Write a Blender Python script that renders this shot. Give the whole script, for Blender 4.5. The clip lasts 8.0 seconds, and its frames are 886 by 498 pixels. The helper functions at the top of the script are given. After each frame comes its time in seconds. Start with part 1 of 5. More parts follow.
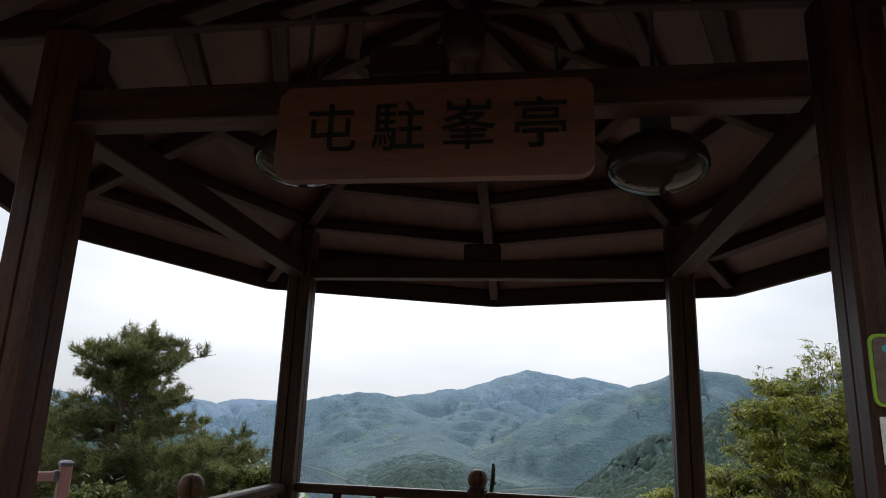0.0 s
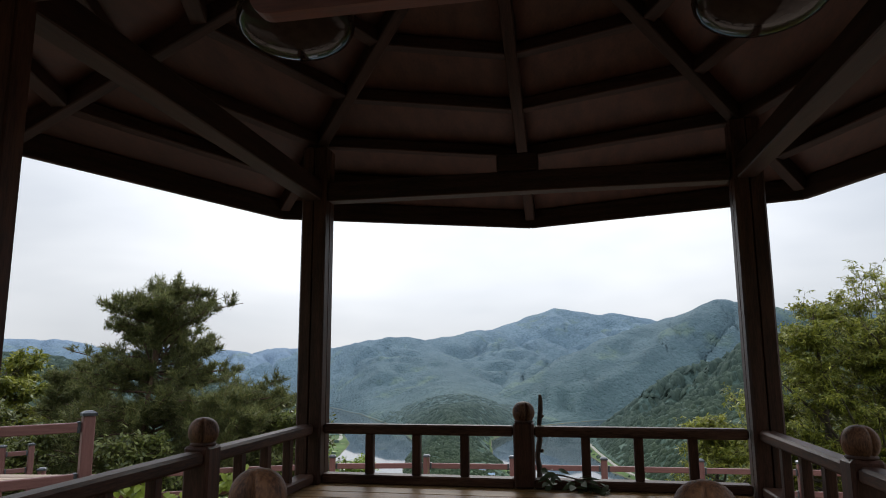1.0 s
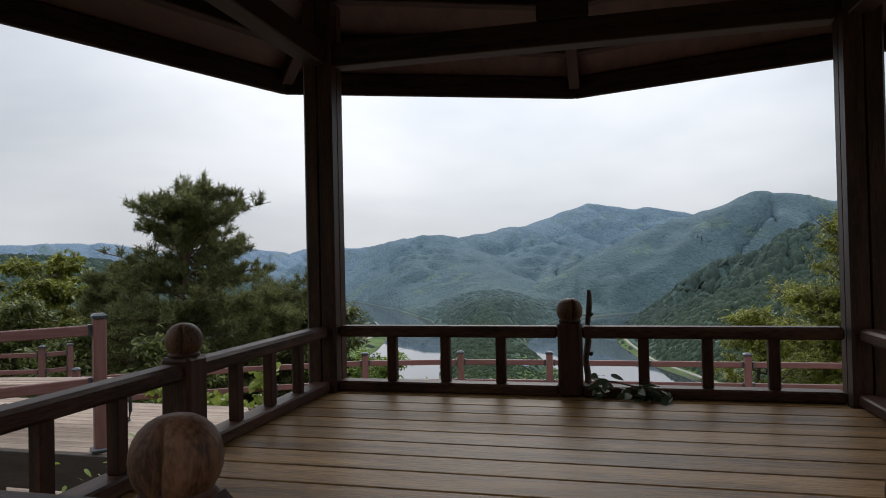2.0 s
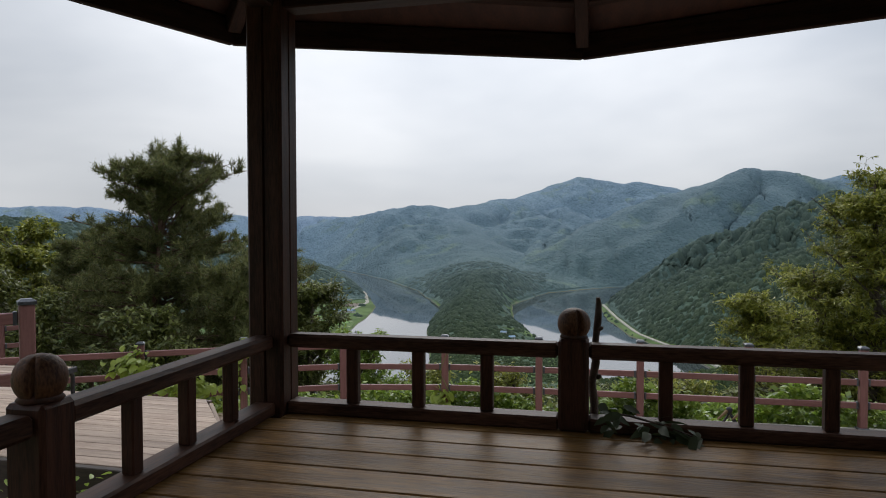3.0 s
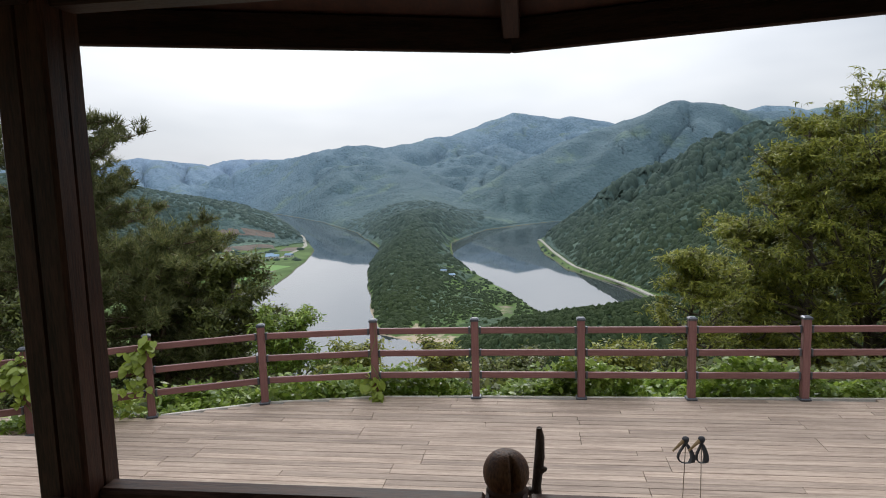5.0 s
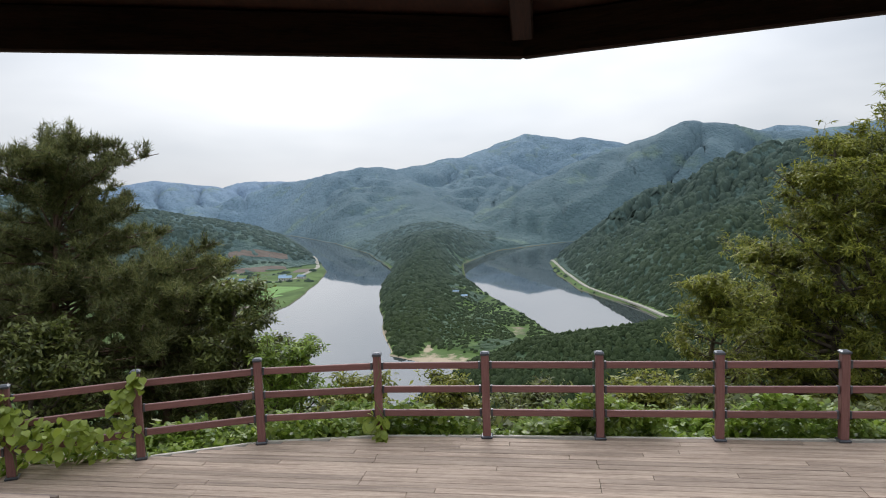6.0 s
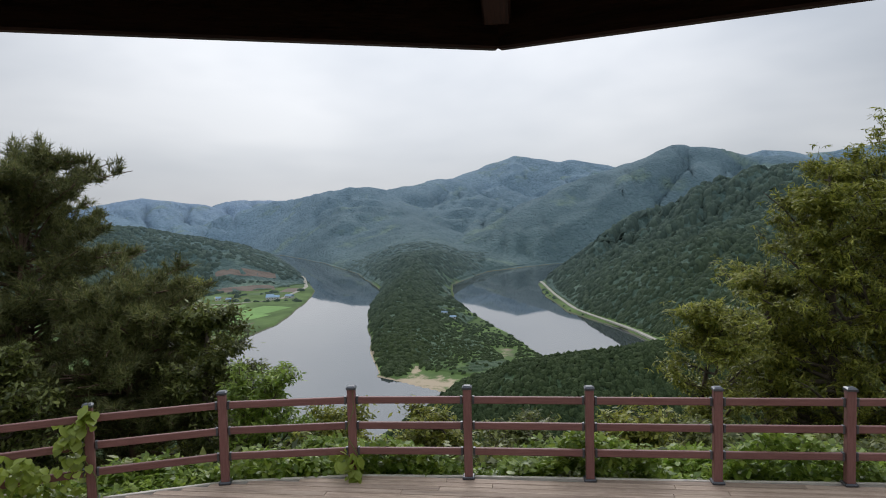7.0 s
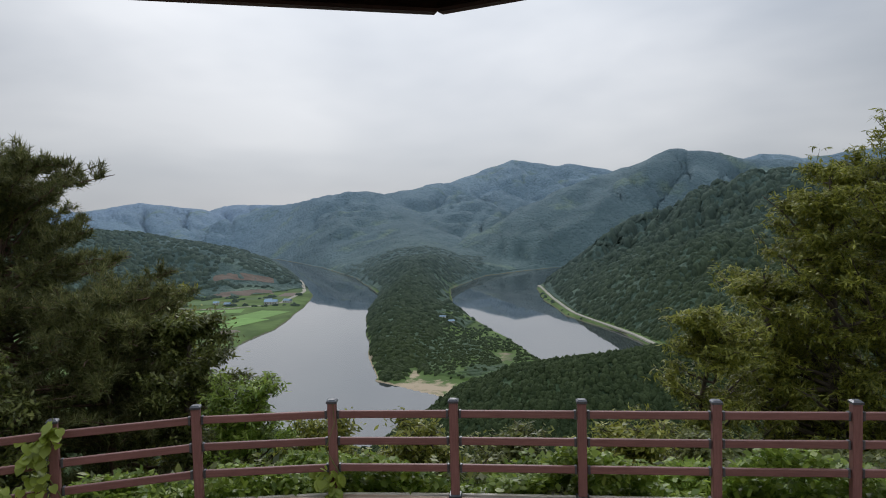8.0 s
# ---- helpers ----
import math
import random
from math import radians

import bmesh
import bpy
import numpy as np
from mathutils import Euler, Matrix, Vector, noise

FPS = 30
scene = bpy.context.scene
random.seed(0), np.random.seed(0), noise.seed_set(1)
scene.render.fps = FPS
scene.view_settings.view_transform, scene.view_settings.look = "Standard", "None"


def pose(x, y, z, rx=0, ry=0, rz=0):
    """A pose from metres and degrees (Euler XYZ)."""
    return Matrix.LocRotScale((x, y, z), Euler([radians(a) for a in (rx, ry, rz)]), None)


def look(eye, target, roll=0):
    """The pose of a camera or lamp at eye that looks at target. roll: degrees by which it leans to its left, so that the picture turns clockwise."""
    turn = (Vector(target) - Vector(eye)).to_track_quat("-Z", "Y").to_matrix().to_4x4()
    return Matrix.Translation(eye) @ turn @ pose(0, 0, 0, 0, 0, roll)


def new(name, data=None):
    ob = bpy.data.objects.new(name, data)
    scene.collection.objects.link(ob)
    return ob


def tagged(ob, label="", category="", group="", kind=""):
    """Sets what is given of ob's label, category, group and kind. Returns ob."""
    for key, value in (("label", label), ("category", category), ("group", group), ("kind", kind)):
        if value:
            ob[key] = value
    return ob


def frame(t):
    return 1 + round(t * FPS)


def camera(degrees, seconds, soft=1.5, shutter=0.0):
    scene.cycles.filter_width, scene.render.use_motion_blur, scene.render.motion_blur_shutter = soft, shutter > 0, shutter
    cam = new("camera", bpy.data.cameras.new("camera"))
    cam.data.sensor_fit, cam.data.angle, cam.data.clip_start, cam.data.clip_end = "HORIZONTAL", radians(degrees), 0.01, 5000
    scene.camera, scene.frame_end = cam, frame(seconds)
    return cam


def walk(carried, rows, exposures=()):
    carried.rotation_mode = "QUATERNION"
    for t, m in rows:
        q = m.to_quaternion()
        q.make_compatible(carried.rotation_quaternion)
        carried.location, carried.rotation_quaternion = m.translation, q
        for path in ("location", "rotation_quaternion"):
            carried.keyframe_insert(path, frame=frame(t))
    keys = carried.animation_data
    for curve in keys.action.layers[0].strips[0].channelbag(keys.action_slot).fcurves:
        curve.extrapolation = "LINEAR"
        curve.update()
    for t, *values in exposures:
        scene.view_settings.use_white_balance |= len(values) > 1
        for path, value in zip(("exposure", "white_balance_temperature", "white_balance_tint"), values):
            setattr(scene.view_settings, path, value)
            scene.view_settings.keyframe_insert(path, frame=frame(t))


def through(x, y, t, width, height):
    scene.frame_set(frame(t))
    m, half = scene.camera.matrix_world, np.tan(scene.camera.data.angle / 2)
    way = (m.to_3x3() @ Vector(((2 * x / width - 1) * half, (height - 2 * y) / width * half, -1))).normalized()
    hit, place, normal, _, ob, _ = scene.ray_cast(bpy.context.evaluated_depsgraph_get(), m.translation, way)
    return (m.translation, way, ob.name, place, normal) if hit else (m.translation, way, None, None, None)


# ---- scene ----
cam = camera(66.5, 8.0, soft=1.0)
PATH = [
    (0, (0.386, 0.294, 0.802), (0.078, 2.208, 1.292), 2.1),
    (0.5, (0.309, 0.517, 0.791), (-0.031, 2.427, 1.276), 0.9),
    (1, (0.251, 0.822, 0.737), (-0.129, 2.758, 1.063), -0.3),
    (1.5, (0.201, 1.163, 0.729), (-0.28, 3.101, 0.84), -1.4),
    (1.7, (0.179, 1.285, 0.710), (-0.309, 3.223, 0.778), -1.5),
    (2.8, (0.028, 2.053, 0.731), (-0.423, 4.001, 0.688), 0.1),
    (3, (0.022, 2.192, 0.816), (-0.431, 4.139, 0.756), -0.1),
    (3.5, (-0.006, 2.402, 0.97), (-0.471, 4.346, 0.891), 0.1),
    (4, (0.0, 2.612, 1.11), (-0.339, 4.574, 0.926), -0.6),
    (4.2, (0.036, 2.745, 1.141), (-0.249, 4.713, 0.927), -0.9),
    (5.3, (-0.017, 3.282, 1.322), (-0.294, 5.248, 1.080), -1.8),
    (5.5, (-0.038, 3.397, 1.315), (-0.314, 5.363, 1.073), -1.5),
    (6, (-0.005, 3.714, 1.334), (-0.315, 5.682, 1.155), -2.0),
    (6.5, (0.007, 4.016, 1.325), (-0.315, 5.982, 1.158), -1.6),
    (7, (0.016, 4.278, 1.348), (-0.261, 6.255, 1.229), -1.4),
    (7.5, (0.085, 4.515, 1.349), (-0.187, 6.493, 1.239), -1.4),
    (8, (0.118, 4.686, 1.348), (-0.154, 6.665, 1.241), -1.5),
]
walk(cam, [(t, look(eye, target, roll)) for t, eye, target, roll in PATH],
     [(t, stops, 6390, 10) for t, stops in ((0, 0.46), (1.0, 0.36), (1.7, 0.2), (3.0, 0.06), (4.2, 0.25), (5.5, 0.44), (6.5, 0.22), (7.0, 0.04), (8.0, -0.14))])

# ---------------------------------------------------------------- sky and sun
SUN_AZ, SUN_EL = radians(-8), radians(34)
world = bpy.data.worlds.new("overcast_sky")
scene.world = world
world.use_nodes = True
wn, wl = world.node_tree.nodes, world.node_tree.links
wn.clear()


def wnode(kind, **values):
    n = wn.new(kind)
    for key, value in values.items():
        n.inputs[key].default_value = value
    return n


w_out = wnode("ShaderNodeOutputWorld")
w_bg = wnode("ShaderNodeBackground", Strength=0.84)
w_sky = wn.new("ShaderNodeTexSky")
w_sky.sky_type, w_sky.sun_disc = "NISHITA", False
w_sky.sun_elevation, w_sky.sun_rotation = SUN_EL, SUN_AZ
w_dim = wn.new("ShaderNodeVectorMath")
w_dim.operation = "SCALE"
w_dim.inputs["Scale"].default_value = 0.1
w_co = wn.new("ShaderNodeTexCoord")
w_map = wnode("ShaderNodeMapping", Scale=(1.0, 1.0, 3.0), Location=(0.35, 0.2, 0.1))
w_n1 = wnode("ShaderNodeTexNoise", Scale=1.5, Detail=4.5, Roughness=0.5, Distortion=0.2)
w_ramp = wn.new("ShaderNodeValToRGB")
w_ramp.color_ramp.elements[0].position, w_ramp.color_ramp.elements[0].color = 0.30, (0.51, 0.56, 0.635, 1)
w_ramp.color_ramp.elements[1].position, w_ramp.color_ramp.elements[1].color = 0.70, (0.93, 0.95, 0.985, 1)
w_dot = wn.new("ShaderNodeVectorMath")
w_dot.operation = "DOT_PRODUCT"
w_dot.inputs[1].default_value = (math.sin(SUN_AZ) * math.cos(SUN_EL), math.cos(SUN_AZ) * math.cos(SUN_EL), math.sin(SUN_EL))
w_glow = wn.new("ShaderNodeMapRange")
w_glow.interpolation_type = "SMOOTHSTEP"
w_glow.inputs["From Min"].default_value, w_glow.inputs["From Max"].default_value = 0.72, 1.0
w_glow.inputs["To Min"].default_value, w_glow.inputs["To Max"].default_value = 0.93, 1.42
w_mul = wn.new("ShaderNodeVectorMath")
w_mul.operation = "SCALE"
w_mix = wn.new("ShaderNodeMix")
w_mix.data_type = "RGBA"
w_mix.inputs["Factor"].default_value = 0.94
wl.new(w_co.outputs["Generated"], w_map.inputs["Vector"])
wl.new(w_map.outputs["Vector"], w_n1.inputs["Vector"])
wl.new(w_n1.outputs["Fac"], w_ramp.inputs["Fac"])
wl.new(w_co.outputs["Generated"], w_dot.inputs[0])
wl.new(w_dot.outputs["Value"], w_glow.inputs["Value"])
wl.new(w_ramp.outputs["Color"], w_mul.inputs[0])
wl.new(w_glow.outputs["Result"], w_mul.inputs["Scale"])
wl.new(w_sky.outputs["Color"], w_dim.inputs[0])
wl.new(w_dim.outputs["Vector"], w_mix.inputs["A"])
wl.new(w_mul.outputs["Vector"], w_mix.inputs["B"])
w_xyz = wn.new("ShaderNodeSeparateXYZ")    # the cloud cover is duller towards the horizon
w_low = wn.new("ShaderNodeMapRange")
w_low.interpolation_type = "SMOOTHSTEP"
w_low.inputs["From Max"].default_value = 0.95
w_low.inputs["To Min"].default_value, w_low.inputs["To Max"].default_value = 0.86, 1.6
w_dull = wn.new("ShaderNodeVectorMath")
w_dull.operation = "SCALE"
wl.new(w_co.outputs["Generated"], w_xyz.inputs[0])
wl.new(w_xyz.outputs["Z"], w_low.inputs["Value"])
wl.new(w_mix.outputs["Result"], w_dull.inputs[0])
wl.new(w_low.outputs["Result"], w_dull.inputs["Scale"])
wl.new(w_dull.outputs["Vector"], w_bg.inputs["Color"])
wl.new(w_bg.outputs["Background"], w_out.inputs["Surface"])

sun_data = bpy.data.lights.new("sun", "SUN")
sun_data.energy, sun_data.angle, sun_data.color = 0.9, radians(25), (1.0, 0.97, 0.92)
sun = new("sun", sun_data)
sun.matrix_basis = look((60 * math.sin(SUN_AZ) * math.cos(SUN_EL), 60 * math.cos(SUN_AZ) * math.cos(SUN_EL), 60 * math.sin(SUN_EL)), (0, 0, 0))


# ---------------------------------------------------------------- materials
def material(name, dark, light, scale=6.0, stretch=(1, 1, 1), rough=0.6, bump=0.2, bump_scale=None, spread=0.12,
             metal=0.0, per_object=True, fine=8.0, coord="Object", detail=6.0, specular=0.5):
    """Two tones mixed by coarse and fine noise, a bump of the fine noise, and a tone of its own for each piece."""
    m = bpy.data.materials.new(name)
    m.use_nodes = True
    n, l = m.node_tree.nodes, m.node_tree.links
    bsdf = n["Principled BSDF"]
    co = n.new("ShaderNodeTexCoord")
    mp = n.new("ShaderNodeMapping")
    mp.inputs["Scale"].default_value = stretch
    shift = n.new("ShaderNodeObjectInfo")
    add = n.new("ShaderNodeVectorMath")
    add.operation = "ADD"
    times = n.new("ShaderNodeMath")
    times.operation, times.inputs[1].default_value = "MULTIPLY", 37.0 if per_object else 0.0
    l.new(shift.outputs["Random"], times.inputs[0])
    l.new(co.outputs[coord], mp.inputs["Vector"])
    l.new(mp.outputs["Vector"], add.inputs[0])
    l.new(times.outputs["Value"], add.inputs[1])
    coarse = n.new("ShaderNodeTexNoise")
    coarse.inputs["Scale"].default_value, coarse.inputs["Detail"].default_value = scale, detail
    small = n.new("ShaderNodeTexNoise")
    small.inputs["Scale"].default_value, small.inputs["Detail"].default_value = scale * fine, 4.0
    l.new(add.outputs["Vector"], coarse.inputs["Vector"])
    l.new(add.outputs["Vector"], small.inputs["Vector"])
    both = n.new("ShaderNodeMath")
    both.operation = "MULTIPLY_ADD"
    both.inputs[1].default_value = 0.45
    l.new(small.outputs["Fac"], both.inputs[0])
    half = n.new("ShaderNodeMath")
    half.operation, half.inputs[1].default_value = "MULTIPLY", 0.62
    l.new(coarse.outputs["Fac"], half.inputs[0])
    l.new(half.outputs["Value"], both.inputs[2])
    rng = n.new("ShaderNodeMapRange")
    rng.inputs["From Min"].default_value, rng.inputs["From Max"].default_value = 0.40, 0.66
    l.new(both.outputs["Value"], rng.inputs["Value"])
    mix = n.new("ShaderNodeMix")
    mix.data_type = "RGBA"
    mix.inputs["A"].default_value, mix.inputs["B"].default_value = (*dark, 1), (*light, 1)
    l.new(rng.outputs["Result"], mix.inputs["Factor"])
    tone = n.new("ShaderNodeMapRange")
    tone.inputs["To Min"].default_value, tone.inputs["To Max"].default_value = 1 - spread, 1 + spread
    l.new(shift.outputs["Random"], tone.inputs["Value"])
    hsv = n.new("ShaderNodeHueSaturation")
    l.new(mix.outputs["Result"], hsv.inputs["Color"])
    l.new(tone.outputs["Result"], hsv.inputs["Value"])
    l.new(hsv.outputs["Color"], bsdf.inputs["Base Color"])
    rr = n.new("ShaderNodeMapRange")
    rr.inputs["To Min"].default_value, rr.inputs["To Max"].default_value = max(rough - 0.12, 0.02), min(rough + 0.12, 1)
    l.new(small.outputs["Fac"], rr.inputs["Value"])
    l.new(rr.outputs["Result"], bsdf.inputs["Roughness"])
    bsdf.inputs["Metallic"].default_value = metal
    bsdf.inputs["Specular IOR Level"].default_value = specular
    if bump:
        bp = n.new("ShaderNodeBump")
        bp.inputs["Strength"].default_value, bp.inputs["Distance"].default_value = bump, bump_scale or 0.01
        l.new(both.outputs["Value"], bp.inputs["Height"])
        l.new(bp.outputs["Normal"], bsdf.inputs["Normal"])
    return m


def leaf_material(name, dark, light, gloss=0.45, through=0.35):
    """Leaves: a tone for each leaf, and some light shining through."""
    m = bpy.data.materials.new(name)
    m.use_nodes = True
    n, l = m.node_tree.nodes, m.node_tree.links
    bsdf = n["Principled BSDF"]
    geo = n.new("ShaderNodeNewGeometry")
    mix = n.new("ShaderNodeMix")
    mix.data_type = "RGBA"
    mix.inputs["A"].default_value, mix.inputs["B"].default_value = (*dark, 1), (*light, 1)
    l.new(geo.outputs["Random Per Island"], mix.inputs["Factor"])
    co = n.new("ShaderNodeTexCoord")
    big = n.new("ShaderNodeTexNoise")
    big.inputs["Scale"].default_value = 0.9
    l.new(co.outputs["Object"], big.inputs["Vector"])
    rng = n.new("ShaderNodeMapRange")
    rng.inputs["From Min"].default_value, rng.inputs["From Max"].default_value = 0.3, 0.7
    rng.inputs["To Min"].default_value, rng.inputs["To Max"].default_value = 0.7, 1.25
    l.new(big.outputs["Fac"], rng.inputs["Value"])
    hsv = n.new("ShaderNodeHueSaturation")
    l.new(mix.outputs["Result"], hsv.inputs["Color"])
    l.new(rng.outputs["Result"], hsv.inputs["Value"])
    l.new(hsv.outputs["Color"], bsdf.inputs["Base Color"])
    bsdf.inputs["Roughness"].default_value = gloss
    tr = n.new("ShaderNodeBsdfTranslucent")
    l.new(hsv.outputs["Color"], tr.inputs["Color"])
    ms = n.new("ShaderNodeMixShader")
    ms.inputs["Fac"].default_value = through
    l.new(bsdf.outputs["BSDF"], ms.inputs[1])
    l.new(tr.outputs["BSDF"], ms.inputs[2])
    l.new(ms.outputs["Shader"], n["Material Output"].inputs["Surface"])
    return m


M_BEAM = material("dark_stained_timber", (0.014, 0.006, 0.0045), (0.042, 0.018, 0.012), 3.0, (1, 9, 9), 0.55, 0.35, 0.004, 0.15, specular=0.2)
M_POST = material("dark_stained_post", (0.022, 0.0085, 0.0055), (0.066, 0.026, 0.016), 3.0, (9, 9, 1), 0.48, 0.35, 0.004, 0.12, specular=0.22)
M_RAIL = material("worn_brown_rail", (0.024, 0.010, 0.0065), (0.092, 0.044, 0.028), 2.5, (1, 8, 8), 0.5, 0.4, 0.004, 0.12, specular=0.14)
M_BALL = material("weathered_ball_wood", (0.035, 0.014, 0.008), (0.155, 0.074, 0.038), 5.0, (4, 4, 1.5), 0.55, 0.6, 0.005, 0.1, specular=0.2)
M_CEIL = material("red_brown_roof_boards", (0.038, 0.012, 0.008), (0.074, 0.026, 0.016), 2.0, (6, 1, 6), 0.6, 0.25, 0.004, 0.12)
M_FLOOR = material("varnished_floor_boards", (0.098, 0.050, 0.015), (0.30, 0.168, 0.060), 1.6, (1, 7, 7), 0.42, 0.7, 0.006, 0.24, specular=0.09)
M_DECK = material("weathered_deck_boards", (0.25, 0.178, 0.133), (0.46, 0.352, 0.272), 1.3, (1, 14, 14), 0.75, 0.35, 0.004, 0.2)
M_TRIM = material("pale_weathered_trim", (0.40, 0.36, 0.31), (0.60, 0.55, 0.48), 2.0, (1, 9, 9), 0.75, 0.3, 0.004, 0.1)
M_KERB = material("weathered_edge_timber", (0.09, 0.06, 0.045), (0.20, 0.15, 0.115), 2.0, (1, 9, 9), 0.7, 0.3, 0.004, 0.1)
M_FENCE = material("red_brown_composite", (0.160, 0.068, 0.060), (0.225, 0.103, 0.092), 4.0, (1, 14, 14), 0.55, 0.2, 0.002, 0.08)
M_FENCE_V = material("red_brown_composite_post", (0.160, 0.068, 0.060), (0.225, 0.103, 0.092), 4.0, (14, 14, 1), 0.55, 0.2, 0.002, 0.08)
M_CAP = material("dark_grey_metal_cap", (0.06, 0.065, 0.075), (0.12, 0.125, 0.14), 9.0, (1, 1, 1), 0.35, 0.1, 0.002, 0.05, metal=0.6)
M_SIGN = material("signboard_wood", (0.06, 0.018, 0.012), (0.115, 0.034, 0.021), 2.0, (1, 6, 8), 0.5, 0.3, 0.004, 0.0)
M_INK = material("black_ink", (0.006, 0.006, 0.007), (0.015, 0.014, 0.014), 20, (1, 1, 1), 0.85, 0.1, 0.001, 0.0, specular=0.05)
M_BLACK = material("black_webbing", (0.012, 0.012, 0.014), (0.03, 0.03, 0.033), 40, (1, 1, 1), 0.7, 0.3, 0.002, 0.05)
M_BARK = material("grey_brown_bark", (0.05, 0.038, 0.028), (0.16, 0.125, 0.09), 3.0, (3, 3, 1), 0.85, 0.8, 0.03, 0.1)
M_PINEBARK = material("red_pine_bark", (0.07, 0.04, 0.028), (0.20, 0.12, 0.08), 3.0, (3, 3, 1), 0.85, 0.8, 0.03, 0.1)
M_PINE = leaf_material("pine_needles", (0.060, 0.080, 0.024), (0.26, 0.262, 0.09), 0.5, 0.35)
M_LEAF = leaf_material("broad_leaves", (0.10, 0.130, 0.022), (0.42, 0.416, 0.072), 0.45, 0.43)
M_LEAF_D = leaf_material("dark_broad_leaves", (0.068, 0.090, 0.023), (0.245, 0.265, 0.068), 0.45, 0.4)
M_CLIMB = leaf_material("young_vine_leaves", (0.14, 0.21, 0.026), (0.40, 0.47, 0.075), 0.4, 0.45)
M_VINE = leaf_material("vine_leaves", (0.12, 0.20, 0.025), (0.36, 0.46, 0.08), 0.4, 0.45)


# ---------------------------------------------------------------- mesh helpers
def smooth(data, angle=None):
    for p in data.polygons:
        p.use_smooth = True
    return data


def mesh_of(name, verts, faces, mat):
    data = bpy.data.meshes.new(name)
    data.from_pydata(verts, [], faces)
    data.materials.append(mat)
    return data


def block(name, sx, sy, sz, mat, c=0.006):
    """A box with chamfered edges, centred: six faces, twelve bevels, eight corners."""
    bm = bmesh.new()
    bmesh.ops.create_cube(bm, size=1.0)
    for v in bm.verts:
        v.co = Vector((v.co.x * sx, v.co.y * sy, v.co.z * sz))
    c = min(c, 0.3 * min(sx, sy, sz))
    bmesh.ops.bevel(bm, geom=list(bm.edges), offset=c, segments=1, affect="EDGES")
    data = bpy.data.meshes.new(name)
    bm.to_mesh(data)
    bm.free()
    data.materials.append(mat)
    return data


def lathe(name, profile, mat, steps=24, sides=None):
    """A turned form from (radius, height) pairs."""
    verts, faces = [], []
    for r, z in profile:
        for k in range(steps):
            a = 2 * math.pi * k / steps
            verts.append((r * math.cos(a), r * math.sin(a), z))
    for i in range(len(profile) - 1):
        for k in range(steps):
            a, b = i * steps + k, i * steps + (k + 1) % steps
            faces.append((a, b, b + steps, a + steps))
    faces.append(tuple(reversed(range(steps))))
    faces.append(tuple(range((len(profile) - 1) * steps, len(profile) * steps)))
    return smooth(mesh_of(name, verts, faces, mat))


def tube(name, points, radii, mat, sides=8):
    """A round limb along points."""
    verts, faces = [], []
    for i, p in enumerate(points):
        p = Vector(p)
        ahead = (Vector(points[min(i + 1, len(points) - 1)]) - Vector(points[max(i - 1, 0)])).normalized()
        side = ahead.cross(Vector((0.13, 0.31, 0.94))).normalized()
        up = side.cross(ahead)
        for k in range(sides):
            a = 2 * math.pi * k / sides
            verts.append(tuple(p + (side * math.cos(a) + up * math.sin(a)) * radii[i]))
    for i in range(len(points) - 1):
        for k in range(sides):
            a, b = i * sides + k, i * sides + (k + 1) % sides
            faces.append((a, b, b + sides, a + sides))
    faces.append(tuple(range(sides)))
    faces.append(tuple(range((len(points) - 1) * sides, len(points) * sides))[::-1])
    return smooth(mesh_of(name, verts, faces, mat))


def world_of(ob):
    m = ob.matrix_basis.copy()
    while ob.parent:
        ob = ob.parent
        m = ob.matrix_basis @ m
    return m


def thing(name, x, y, z, label, category, group="", kind="", turn=0):
    ob = new(name)
    ob.empty_display_size = 0.2
    ob.matrix_basis = pose(x, y, z, 0, 0, turn)
    return tagged(ob, label, category, group, kind)


def piece(name, data, parent, m, label=""):
    """One mesh object under parent, at the world pose m."""
    ob = new(name, data)
    ob.parent = parent
    ob.matrix_basis = world_of(parent).inverted() @ m
    return tagged(ob, label)


def along(p, q, roll=0):
    """The pose of a bar whose own x runs from p to q, standing at their middle, its z up."""
    p, q = Vector(p), Vector(q)
    x = (q - p).normalized()
    y = Vector((0, 0, 1)).cross(x).normalized()
    z = x.cross(y)
    m = Matrix((x, y, z)).transposed().to_4x4()
    m.translation = (p + q) / 2
    return m @ pose(0, 0, 0, roll, 0, 0)


def bar(name, p, q, w, h, mat, parent, label="", c=0.006):
    """A squared timber from p to q."""
    return piece(name, block(name, (Vector(q) - Vector(p)).length, w, h, mat, c), parent, along(p, q), label)


# ---------------------------------------------------------------- valley, river and mountains
WATER = -150.0


def lattice(ix, iy, seed):
    h = (ix * 374761393 + iy * 668265263 + seed * 974711) & 0x7FFFFFFF
    h = ((h ^ (h >> 13)) * 1274126177) & 0x7FFFFFFF
    return ((h ^ (h >> 16)) & 0xFFFF) / 65535.0


def value_noise(x, y, seed):
    ix, iy = np.floor(x).astype(np.int64), np.floor(y).astype(np.int64)
    fx, fy = x - ix, y - iy
    fx, fy = fx * fx * (3 - 2 * fx), fy * fy * (3 - 2 * fy)
    a, b = lattice(ix, iy, seed), lattice(ix + 1, iy, seed)
    c, d = lattice(ix, iy + 1, seed), lattice(ix + 1, iy + 1, seed)
    return (a * (1 - fx) + b * fx) * (1 - fy) + (c * (1 - fx) + d * fx) * fy


